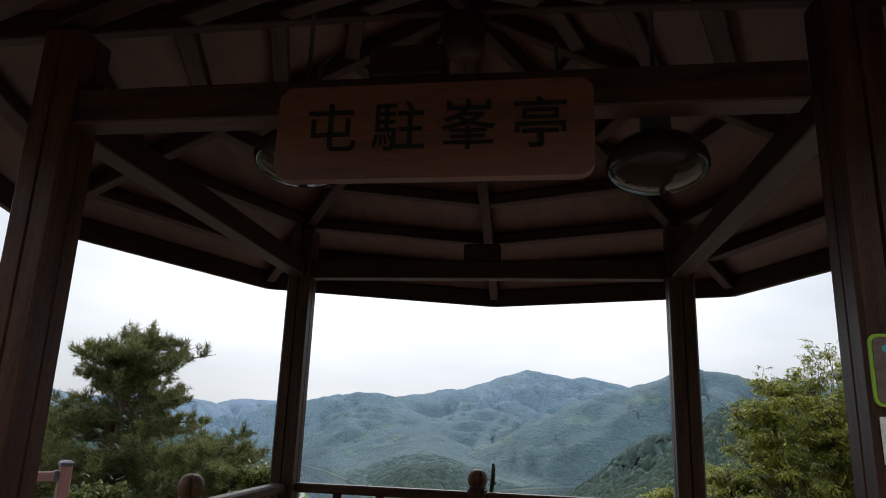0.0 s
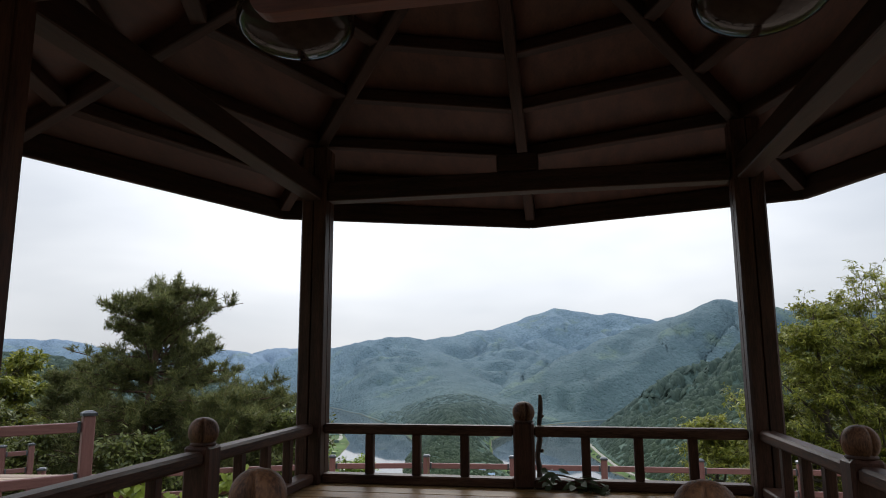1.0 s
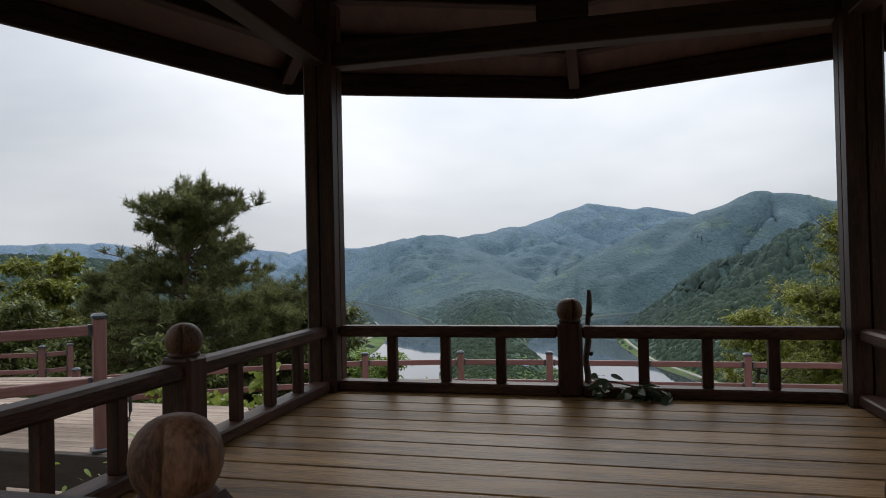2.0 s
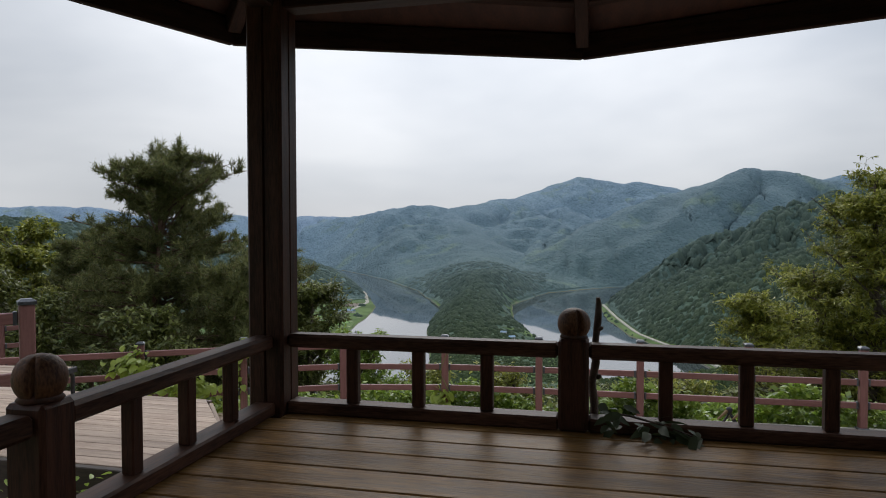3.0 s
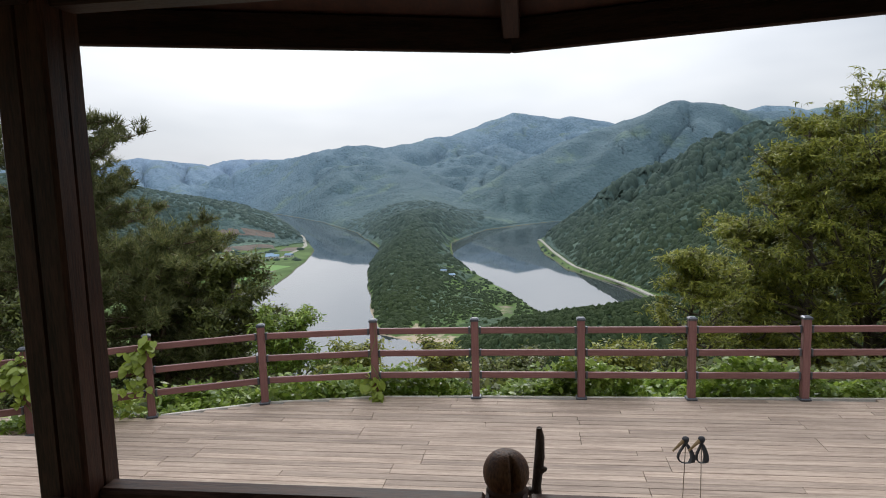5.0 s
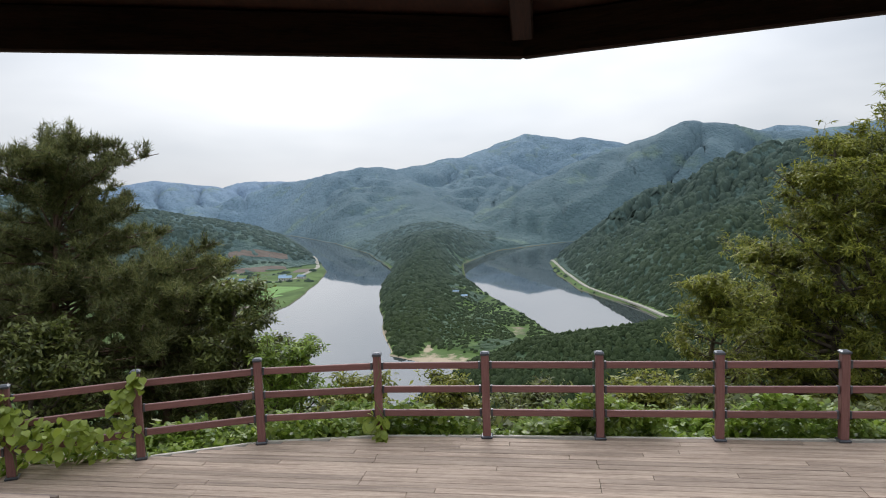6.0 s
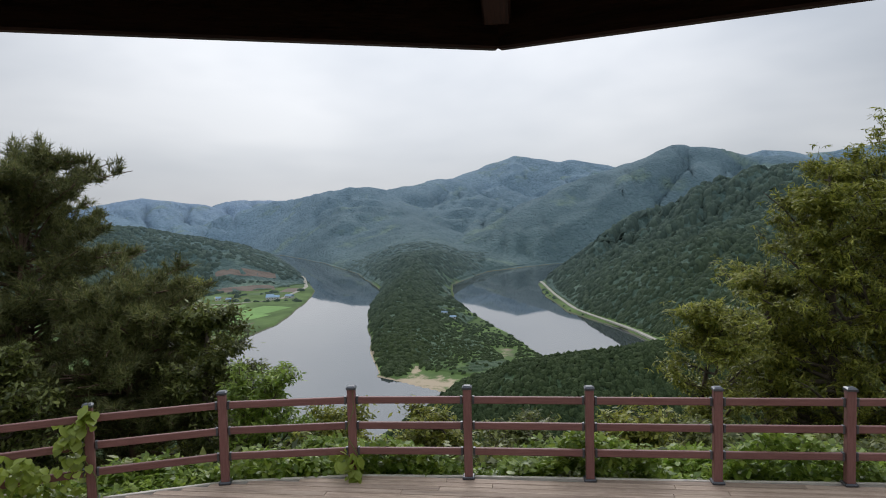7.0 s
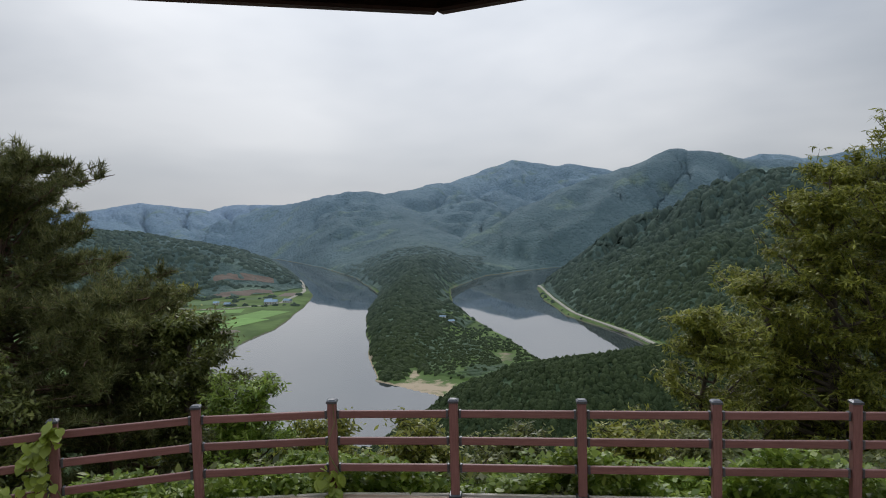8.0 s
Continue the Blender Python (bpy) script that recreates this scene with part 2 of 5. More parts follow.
def rough_noise(x, y, size, seed, octaves=4):
    total, weight = 0, 0
    for k in range(octaves):
        total = total + value_noise(x / size * 2**k, y / size * 2**k, seed + k) * 0.5**k
        weight += 0.5**k
    return total / weight


def gullies(x, y, size, seed):
    n = rough_noise(x, y, size, seed, 3)
    return 1 - np.abs(2 * n - 1) * 2


def ribs(x, y, turn, size, seed):
    """Parallel spurs with sharp valleys between them, running along the direction turn (degrees from the x axis): 0 in the valleys, about 1 on the spurs."""
    c, s = math.cos(radians(turn)), math.sin(radians(turn))
    along_, across = x * c + y * s, y * c - x * s
    across = across + 0.7 * size * (rough_noise(x, y, 1.8 * size, seed + 50, 2) - 0.5)
    a = np.abs(2 * rough_noise(along_ / 3.4, across, size, seed, 2) - 1) * 2.6
    return 1.15 * a / (0.35 + a)


def to_line(x, y, line):
    """The distance from each place to a bent line and the line's third value at the nearest point."""
    best, value = np.full(x.shape, 1e9), np.zeros(x.shape)
    for (ax, ay, av), (bx, by, bv) in zip(line, line[1:]):
        dx, dy = bx - ax, by - ay
        t = np.clip(((x - ax) * dx + (y - ay) * dy) / (dx * dx + dy * dy), 0, 1)
        d = np.hypot(x - ax - t * dx, y - ay - t * dy)
        near = d < best
        best, value = np.where(near, d, best), np.where(near, av + t * (bv - av), value)
    return best, value


def ridge(x, y, line, fall):
    """The height of a ridge whose flanks fall off evenly on all sides of its bent crest, and the distance from that."""
    best, top = np.full(x.shape, 1e9), np.full(x.shape, -1e9)
    for (ax, ay, av), (bx, by, bv) in zip(line, line[1:]):
        dx, dy = bx - ax, by - ay
        t = np.clip(((x - ax) * dx + (y - ay) * dy) / (dx * dx + dy * dy), 0, 1)
        d = np.hypot(x - ax - t * dx, y - ay - t * dy)
        best = np.minimum(best, d)
        top = np.maximum(top, av + t * (bv - av) - fall * (np.sqrt(d * d + 400) - 20))
    return best, top


# crests: x, y and height over the water, then the fall of their flanks
CRESTS = [
    (0.30, [(-3294, 2768, 264), (-2821, 3250, 279), (-2527, 3483, 203), (-2266, 3659, 255), (-1956, 3946, 198), (-1845, 4109, 235), (-1391, 4284, 214)]),
    (0.30, [(-1289, 3042, 186), (-1070, 2914, 215), (-819, 2787, 242), (-718, 2762, 248), (-627, 2785, 229), (-459, 2969, 274), (-334, 3187, 297),
            (-241, 3446, 356), (-104, 3503, 410), (12, 3504, 394), (153, 3501, 366), (183, 3500, 383), (293, 3492, 356), (378, 3484, 318), (548, 3461, 304)]),
    (0.42, [(-207, 1943, 61), (-79, 2053, 122), (61, 2204, 198), (180, 2348, 245), (265, 2440, 268), (348, 2480, 302), (477, 2459, 352), (595, 2484, 340),
            (734, 2499, 309), (1011, 2508, 293)]),
    (0.40, [(774, 3109, 319), (968, 3055, 371), (1047, 3028, 363), (1105, 3008, 343), (1403, 2881, 364), (1789, 2657, 347), (2333, 2338, 353)]),
    (0.60, [(12, 1424, 5), (60, 1433, 33), (174, 1424, 108), (277, 1377, 152), (350, 1329, 191), (399, 1294, 202), (529, 1192, 200), (671, 999, 195), (892, 807, 215)]),
    (0.34, [(-1302, 1097, 181), (-1115, 1288, 157), (-982, 1392, 133), (-898, 1448, 121), (-790, 1453, 102), (-671, 1457, 67), (-586, 1440, 42), (-494, 1400, 13)]),
    (0.30, [(-128, 690, 9), (-168, 850, 22), (-215, 1060, 38), (-245, 1330, 52), (-255, 1634, 52), (-370, 2000, 84), (-440, 2250, 120), (-616, 2736, 220)]),
    (0.95, [(-110, 306, 10), (-66, 312, 42), (-42, 320, 56), (-19, 320, 70), (0, 320, 77), (28, 320, 82), (61, 325, 86), (160, 320, 98), (400, 300, 128)]),
]
# the river's course: x, y and half its width
RIVER = [(-1300, 2650, 60), (-930, 2250, 55), (-690, 1900, 66), (-490, 1560, 62), (-352, 1230, 62), (-321, 1040, 56), (-291, 884, 62), (-277, 780, 76),
         (-263, 680, 86), (-208, 548, 78), (-100, 480, 68), (20, 446, 62), (104, 500, 58), (106, 610, 62), (68, 700, 66), (34, 820, 70), (-24, 960, 66), (-62, 1130, 78), (-85, 1330, 82),
         (-40, 1560, 86), (90, 1730, 80), (330, 1800, 78), (800, 1800, 70)]


def land(x, y):
    """Height over the water."""
    wx = x + 26 * (rough_noise(x, y, 160, 5) - 0.5)
    wy = y + 26 * (rough_noise(x, y, 160, 9) - 0.5)
    far = np.hypot(x, y)
    h = np.full(x.shape, 2.6)
    for n, (fall, crest) in enumerate(CRESTS):
        d, r = ridge(wx, wy, crest, fall)
        cut = gullies(x + 300 * n, y, 420, 20 + n) * 0.55 + gullies(x, y + 200 * n, 170, 40 + n) * 0.35 + gullies(x + 90 * n, y, 75, 55 + n) * 0.15
        if n < 5:                              # spurs run down slantwise from the crest
            turn = (-60, -58, 62, 70, 38)[n]
            cut = 0.25 * cut + 0.78 * ribs(x, y, turn, (190, 165, 150, 165, 84)[n], 30 + n) + 0.34 * ribs(x, y, turn + 35, (74, 66, 60, 66, 36)[n], 130 + n)
        r = r + (cut - (0.6, 1.0, 1.0, 1.0, 0.75, 0.32, 0.32, 0.32)[n]) * np.minimum((0.4, 0.5, 0.5, 0.5, 0.5, 0.32, 0.32, 0.32)[n] * d, (80, 115, 105, 105, 52, 30, 18, 10)[n])
        r = r + (18, 22, 20, 20, 14, 8, 4, 2)[n] * (rough_noise(x, y, 120, 100 + n, 3) - 0.5)
        h = np.maximum(h, r)
    # the hill on which the pavilion stands
    hill = 147.4 - 0.50 * np.maximum(far - 16, 0) - np.where(y > 12.5, 0.55 * np.clip(y - 12.5, 0, 6), 0)
    h = np.maximum(h, hill + 5 * (rough_noise(x, y, 40, 60) - 0.5) * np.clip((far - 16) / 60, 0, 1))
    # unseen bank added at the back to shut low sky out of the pavilion
    h = np.maximum(h, np.where(y < 0, 146.5 + 0.85 * np.clip(-y - 9, 0, 14) - 0.3 * np.clip(-y - 60, 0, 400), 0))
    d, half = to_line(x, y, RIVER)
    bank = d - half + 9 * (rough_noise(x, y, 60, 70) - 0.5)
    # steep wooded banks everywhere but on the farmland and the peninsula's tip
    east = (x > np.interp(y, [500, 700, 960, 1330, 1560], [60, 66, -24, -85, -40])) & (y > 480) & (y < 1560)
    north = y > 1500 + 0.25 * np.abs(x + 200)
    h = np.maximum(h, np.where(east, 150 * (1 - np.exp(-0.0058 * np.maximum(bank - 13, 0))), 0))
    h = np.maximum(h, np.where(north & ~east, 60 * (1 - np.exp(-0.006 * np.maximum(bank - 4, 0))), 0))
    h = h + np.where(east, 34 * (ribs(x, y, 26, 78, 77) + 0.4 * ribs(x, y, 50, 36, 78) - 0.95) * np.clip((bank - 30) / 130, 0, 1), 0)
    inside = (x > np.interp(y, [600, 780, 1040, 1560, 1900], [-200, -275, -315, -490, -690])) & ~east & (y > 560) & (y < 1700)
    h = np.maximum(h, np.where(inside, np.clip(0.10 * (bank - 6), 0, 9), 0))
    h = np.minimum(h, np.where(y < 440, 1.7, 0.75) * bank + 0.4)
    beach = np.interp(x, [-150, -118, -25, 0], [0.75, 0.026, 0.026, 0.75])
    h = np.where((y < 720) & (y > 540) & (x < 20) & (x > -150), np.minimum(h, 0.15 + beach * bank + np.maximum(bank - 38, 0) * 0.5), h)
    h = np.where(east & (bank < 15), np.minimum(h, 3.2), h)
    h = h + 1.2 * (rough_noise(x, y, 30, 80) - 0.5) * np.clip(bank / 30, 0, 1) * np.clip((far - 20) / 200, 0, 1)
    h = h + 10 * (rough_noise(x, y, 85, 85, 2) - 0.5) * np.clip((h - 12) / 30, 0, 1) * np.clip((far - 1200) / 500, 0, 1)
    return np.maximum(h, -5)


def build_ground():
    az = np.radians(np.concatenate([np.arange(-180, -50, 3.0), np.arange(-50, 30, 0.14), np.arange(30, 52, 0.6), np.arange(52, 180, 3.0)]))
    rad = np.concatenate([[0.01, 6, 10, 12, 13.5, 15, 17, 20, 25], np.exp(np.arange(math.log(30), math.log(4950), 0.0115))])
    A, R = np.meshgrid(az, rad)
    X, Y = R * np.sin(A), R * np.cos(A)
    Z = land(X, Y) + WATER
    n, k = A.shape
    verts = np.stack([X, Y, Z], -1).reshape(-1, 3)
    i, j = np.meshgrid(np.arange(n - 1), np.arange(k), indexing="ij")
    j2 = (j + 1) % k
    quads = np.stack([i * k + j, i * k + j2, (i + 1) * k + j2, (i + 1) * k + j], -1).reshape(-1, 4)
    data = bpy.data.meshes.new("ground")
    data.vertices.add(len(verts))
    data.vertices.foreach_set("co", verts.ravel())
    data.loops.add(quads.size)
    data.loops.foreach_set("vertex_index", quads[:, ::-1].ravel())
    data.polygons.add(len(quads))
    data.polygons.foreach_set("loop_start", np.arange(0, quads.size, 4))
    data.polygons.foreach_set("use_smooth", np.ones(len(quads), bool))
    data.update()
    data.validate()
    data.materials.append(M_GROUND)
    return tagged(new("ground", data), "wooded mountain country with green fields beside the river", "ground", kind="structure")


def ground_material():
    """Woodland, mixed with meadow and bare soil; bluish haze is painted into the woods' colour with distance from the
    hill.
    """
    m = bpy.data.materials.new("woodland_and_meadow")
    m.use_nodes = True
    n, l = m.node_tree.nodes, m.node_tree.links
    bsdf = n["Principled BSDF"]
    geo = n.new("ShaderNodeNewGeometry")

    def noise_of(scale, detail=5.0, rough=0.6):
        t = n.new("ShaderNodeTexNoise")
        t.inputs["Scale"].default_value, t.inputs["Detail"].default_value, t.inputs["Roughness"].default_value = scale, detail, rough
        l.new(geo.outputs["Position"], t.inputs["Vector"])
        return t.outputs["Fac"]

    def ranged(socket, lo, hi, a=0.0, b=1.0):
        r = n.new("ShaderNodeMapRange")
        for key, v in (("From Min", lo), ("From Max", hi), ("To Min", a), ("To Max", b)):
            r.inputs[key].default_value = v
        l.new(socket, r.inputs["Value"])
        return r.outputs["Result"]

    def mixed(fac, a, b):
        x = n.new("ShaderNodeMix")
        x.data_type = "RGBA"
        l.new(fac, x.inputs["Factor"])
        for key, v in (("A", a), ("B", b)):
            if isinstance(v, tuple):
                x.inputs[key].default_value = (*v, 1)
            else:
                l.new(v, x.inputs[key])
        return x.outputs["Result"]

    def math_of(op, a, b):
        x = n.new("ShaderNodeMath")
        x.operation = op
        for k, v in enumerate((a, b)):
            if isinstance(v, (int, float)):
                x.inputs[k].default_value = v
            else:
                l.new(v, x.inputs[k])
        return x.outputs["Value"]

    xyz = n.new("ShaderNodeSeparateXYZ")
    l.new(geo.outputs["Position"], xyz.inputs[0])
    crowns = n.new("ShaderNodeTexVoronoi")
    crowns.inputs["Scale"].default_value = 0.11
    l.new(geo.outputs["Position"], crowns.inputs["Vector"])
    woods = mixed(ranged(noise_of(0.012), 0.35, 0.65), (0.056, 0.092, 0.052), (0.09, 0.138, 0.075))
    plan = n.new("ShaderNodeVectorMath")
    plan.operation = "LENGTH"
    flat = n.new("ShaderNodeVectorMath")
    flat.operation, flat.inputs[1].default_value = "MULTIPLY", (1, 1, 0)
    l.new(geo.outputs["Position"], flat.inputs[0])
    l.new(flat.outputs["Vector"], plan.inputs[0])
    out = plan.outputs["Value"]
    # distance haze put into the base colour: bluer and paler in three steps
    hazy_woods = mixed(ranged(noise_of(0.006), 0.35, 0.65), (0.094, 0.148, 0.176), (0.134, 0.200, 0.230))
    woods = mixed(ranged(out, 600, 2200), woods, hazy_woods)
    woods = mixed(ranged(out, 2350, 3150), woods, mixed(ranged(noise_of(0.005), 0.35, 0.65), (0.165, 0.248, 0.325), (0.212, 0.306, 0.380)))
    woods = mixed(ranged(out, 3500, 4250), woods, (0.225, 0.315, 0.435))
    woods = mixed(math_of("MULTIPLY", ranged(noise_of(0.0065), 0.57, 0.68), 0.55), woods, (0.20, 0.275, 0.19))
    # a tone for each crown cell, its far end tinted with the painted haze
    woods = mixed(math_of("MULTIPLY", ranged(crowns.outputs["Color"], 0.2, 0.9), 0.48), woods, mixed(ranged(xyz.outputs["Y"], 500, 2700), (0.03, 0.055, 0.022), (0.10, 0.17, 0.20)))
    meadow = mixed(ranged(noise_of(0.02), 0.4, 0.6), (0.07, 0.115, 0.036), (0.115, 0.18, 0.055))
    meadow = mixed(ranged(noise_of(0.009), 0.60, 0.68), meadow, (0.24, 0.20, 0.14))
    glade = math_of("MULTIPLY", ranged(noise_of(0.02), 0.46, 0.56), math_of("MULTIPLY", ranged(out, 1500, 1200), math_of("MULTIPLY", ranged(xyz.outputs["X"], 10, -15), ranged(math_of("ADD", xyz.outputs["X"], math_of("MULTIPLY", xyz.outputs["Y"], 0.143)), -20, 15))))
    woods = mixed(glade, woods, meadow)
    low = ranged(xyz.outputs["Z"], WATER + 2.9, WATER + 4.6)
    open_land = mixed(math_of("MAXIMUM", low, ranged(xyz.outputs["Y"], 1280, 1420)), meadow, woods)
    shore = ranged(math_of("ADD", xyz.outputs["Z"], ranged(noise_of(0.05), 0.3, 0.7, -0.8, 0.8)), WATER + 0.5, WATER + 1.0)
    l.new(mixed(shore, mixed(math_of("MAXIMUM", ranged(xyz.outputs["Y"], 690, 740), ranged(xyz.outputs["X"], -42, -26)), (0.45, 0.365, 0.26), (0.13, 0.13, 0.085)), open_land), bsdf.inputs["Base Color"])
    bsdf.inputs["Roughness"].default_value = 0.9
    bsdf.inputs["Specular IOR Level"].default_value = 0.15
    wrinkle = n.new("ShaderNodeBump")          # small gullies and clumps of trees
    wrinkle.inputs["Strength"].default_value, wrinkle.inputs["Distance"].default_value = 1.0, 26.0
    bent = n.new("ShaderNodeMapping")
    bent.inputs["Rotation"].default_value, bent.inputs["Scale"].default_value = (0, 0, 0.6), (1.0, 0.45, 1.0)
    l.new(geo.outputs["Position"], bent.inputs["Vector"])
    folds = n.new("ShaderNodeTexNoise")
    folds.inputs["Scale"].default_value, folds.inputs["Detail"].default_value, folds.inputs["Roughness"].default_value = 0.02, 6.0, 0.62
    l.new(bent.outputs["Vector"], folds.inputs["Vector"])
    l.new(math_of("MULTIPLY", folds.outputs["Fac"], low), wrinkle.inputs["Height"])
    bp = n.new("ShaderNodeBump")
    bp.invert = True
    bp.inputs["Strength"].default_value, bp.inputs["Distance"].default_value = 0.7, 5.0
    l.new(math_of("MULTIPLY", crowns.outputs["Distance"], low), bp.inputs["Height"])
    l.new(wrinkle.outputs["Normal"], bp.inputs["Normal"])
    l.new(bp.outputs["Normal"], bsdf.inputs["Normal"])
    return m


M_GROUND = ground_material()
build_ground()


def river_material():
    m = bpy.data.materials.new("calm_river_water")
    m.use_nodes = True
    n, l = m.node_tree.nodes, m.node_tree.links
    bsdf = n["Principled BSDF"]
    bsdf.inputs["Base Color"].default_value = (0.05, 0.06, 0.066, 1)
    bsdf.inputs["Roughness"].default_value = 0.025
    bsdf.inputs["IOR"].default_value = 1.75
    bsdf.inputs["Specular IOR Level"].default_value = 1.0
    geo = n.new("ShaderNodeNewGeometry")
    t = n.new("ShaderNodeTexNoise")
    t.inputs["Scale"].default_value, t.inputs["Detail"].default_value = 0.25, 3.0
    l.new(geo.outputs["Position"], t.inputs["Vector"])
    bp = n.new("ShaderNodeBump")
    bp.inputs["Strength"].default_value, bp.inputs["Distance"].default_value = 0.012, 0.3
    l.new(t.outputs["Fac"], bp.inputs["Height"])
    l.new(bp.outputs["Normal"], bsdf.inputs["Normal"])
    return m


river = new("water", mesh_of("water", [(-2600, 200, 0), (1800, 200, 0), (1800, 3200, 0), (-2600, 3200, 0)], [(0, 1, 2, 3)], river_material()))
river.matrix_basis = pose(0, 0, WATER)
tagged(river, "calm grey river bending round a wooded peninsula", "river", kind="structure")


# ---------------------------------------------------------------- pavilion
CX, CY, HALF = -0.08, 3.656, 1.33          # centre and half the side of the square floor
NORTH, SOUTH, WEST, EAST = CY + HALF - 0.01, CY - HALF + 0.01, CX - HALF, CX + HALF
COL = 0.083                                # half a column's width
PLATE = 1.775                              # underside of the plate beams
EAVE_R, EAVE_Z = 2.50, 1.775               # octagonal eave: corner radius, lower edge
APEX_Z = 3.15


def column_mesh():
    """A squared column with a groove down the middle of each face and rounded arrises."""
    h, g, d, c = COL, 0.006, 0.012, 0.012
    ring = []
    for k in range(4):
        a = k * math.pi / 2
        for x, y in ((h, -h + c), (h, -g), (h - d, 0), (h, g), (h, h - c), (h - c, h)):
            ring.append((x * math.cos(a) - y * math.sin(a), x * math.sin(a) + y * math.cos(a)))
    n = len(ring)
    z0, z1 = -2.7, PLATE + 0.36
    verts = [(x, y, z0) for x, y in ring] + [(x, y, z1) for x, y in ring]
    faces = [(i, (i + 1) % n, n + (i + 1) % n, n + i) for i in range(n)] + [tuple(range(n))[::-1], tuple(range(n, 2 * n))]
    return mesh_of("column", verts, faces, M_POST)


pavilion = thing("pavilion", CX, CY, 0, "dark brown open timber pavilion with an eight-sided roof", "pavilion")
col = column_mesh()
SKEW = 0.05                                # the front columns stand a little askew
for x in (WEST, EAST):
    for y in (SOUTH, NORTH):
        piece("column", col, pavilion, pose(x + (SKEW if y == SOUTH else 0.015 if x == EAST else 0), y, 0))
for x in (WEST, EAST):
    bar("plate_beam", (x + SKEW, SOUTH + COL, PLATE + 0.065), (x, NORTH - COL, PLATE + 0.065), 0.11, 0.13, M_BEAM, pavilion)
for y in (SOUTH, NORTH):
    bar("plate_beam", (WEST + COL, y, PLATE + 0.065), (EAST - COL, y, PLATE + 0.065), 0.11, 0.13, M_BEAM, pavilion)
    piece("king_block", block("king_block", 0.26, 0.11, 0.12, M_BEAM, 0.012), pavilion, pose(CX, y, PLATE + 0.19))


def roof_point(k, r, drop=0.0):
    """On the hip k of the roof's underside, r metres out from the middle."""
    a = math.pi / 8 * 2 * k
    s = r * (1.025 if k % 2 else 0.997)
    x = s * math.sin(a)
    return Vector((CX + x, CY + s * math.cos(a), APEX_Z + (EAVE_Z + 0.13 - APEX_Z) * r / EAVE_R - drop - 0.0096 * x))


for k in range(8):
    bar("hip_rafter", roof_point(k, 0.16, 0.05), roof_point(k, EAVE_R - 0.03, 0.05), 0.075, 0.10, M_BEAM, pavilion)
    a, b = roof_point(k, EAVE_R), roof_point(k + 1, EAVE_R)
    a.z, b.z = EAVE_Z + 0.07 - 0.0096 * (a.x - CX), EAVE_Z + 0.07 - 0.0096 * (b.x - CX)
    bar("fascia", a, b, 0.035, 0.14, M_BEAM, pavilion)
    for r in (0.65, 1.05, 1.45, 1.85, 2.2):
        bar("purlin", roof_point(k, r, 0.035), roof_point(k + 1, r, 0.035), 0.085, 0.075, M_BEAM, pavilion)
    # boarding of one face of the roof, with its thickness
    p, q, top = roof_point(k, EAVE_R + 0.01, -0.012), roof_point(k + 1, EAVE_R + 0.01, -0.012), roof_point(k, 0.0, -0.012)
    up = Vector((0, 0, 0.07))
    base = Vector((CX, CY, 0))
    vs = [v - base for v in (p, q, top, p + up, q + up, top + up)]
    piece("roof_board", mesh_of("roof_board", [tuple(v) for v in vs], [(0, 1, 2), (5, 4, 3), (0, 3, 4, 1), (1, 4, 5, 2), (2, 5, 3, 0)], M_CEIL), pavilion, pose(CX, CY, 0))
piece("finial", lathe("finial", [(0.10, -0.35), (0.12, -0.3), (0.12, 0.0), (0.09, 0.05)], M_BEAM, 12), pavilion, pose(CX, CY, APEX_Z - 0.02))

# floor of the pavilion, a plank for every board
floor = thing("floor", CX, CY, 0, "worn varnished brown plank floor of the pavilion", "floor", kind="structure")
wide = 0.172
count = 16
for n in range(count):
    y = SOUTH - 0.06 + wide * (n + 0.5)
    inset = COL + 0.004 if abs(y - SOUTH) < 0.16 or abs(y - NORTH) < 0.16 else -0.06
    piece("plank", block("plank", 2 * (HALF - inset), wide - 0.010, 0.035, M_FLOOR, 0.003), floor, pose(CX, y, -0.0175))
bar("floor_joist", (WEST, SOUTH, -0.12), (WEST, NORTH, -0.12), 0.12, 0.16, M_BEAM, floor)
bar("floor_joist", (EAST, SOUTH, -0.12), (EAST, NORTH, -0.12), 0.12, 0.16, M_BEAM, floor)
bar("floor_joist", (WEST + 0.07, NORTH, -0.12), (EAST - 0.07, NORTH, -0.12), 0.12, 0.16, M_BEAM, floor)
bar("floor_joist", (WEST + 0.07, SOUTH, -0.12), (EAST - 0.07, SOUTH, -0.12), 0.12, 0.16, M_BEAM, floor)

RAIL_Z = 0.352


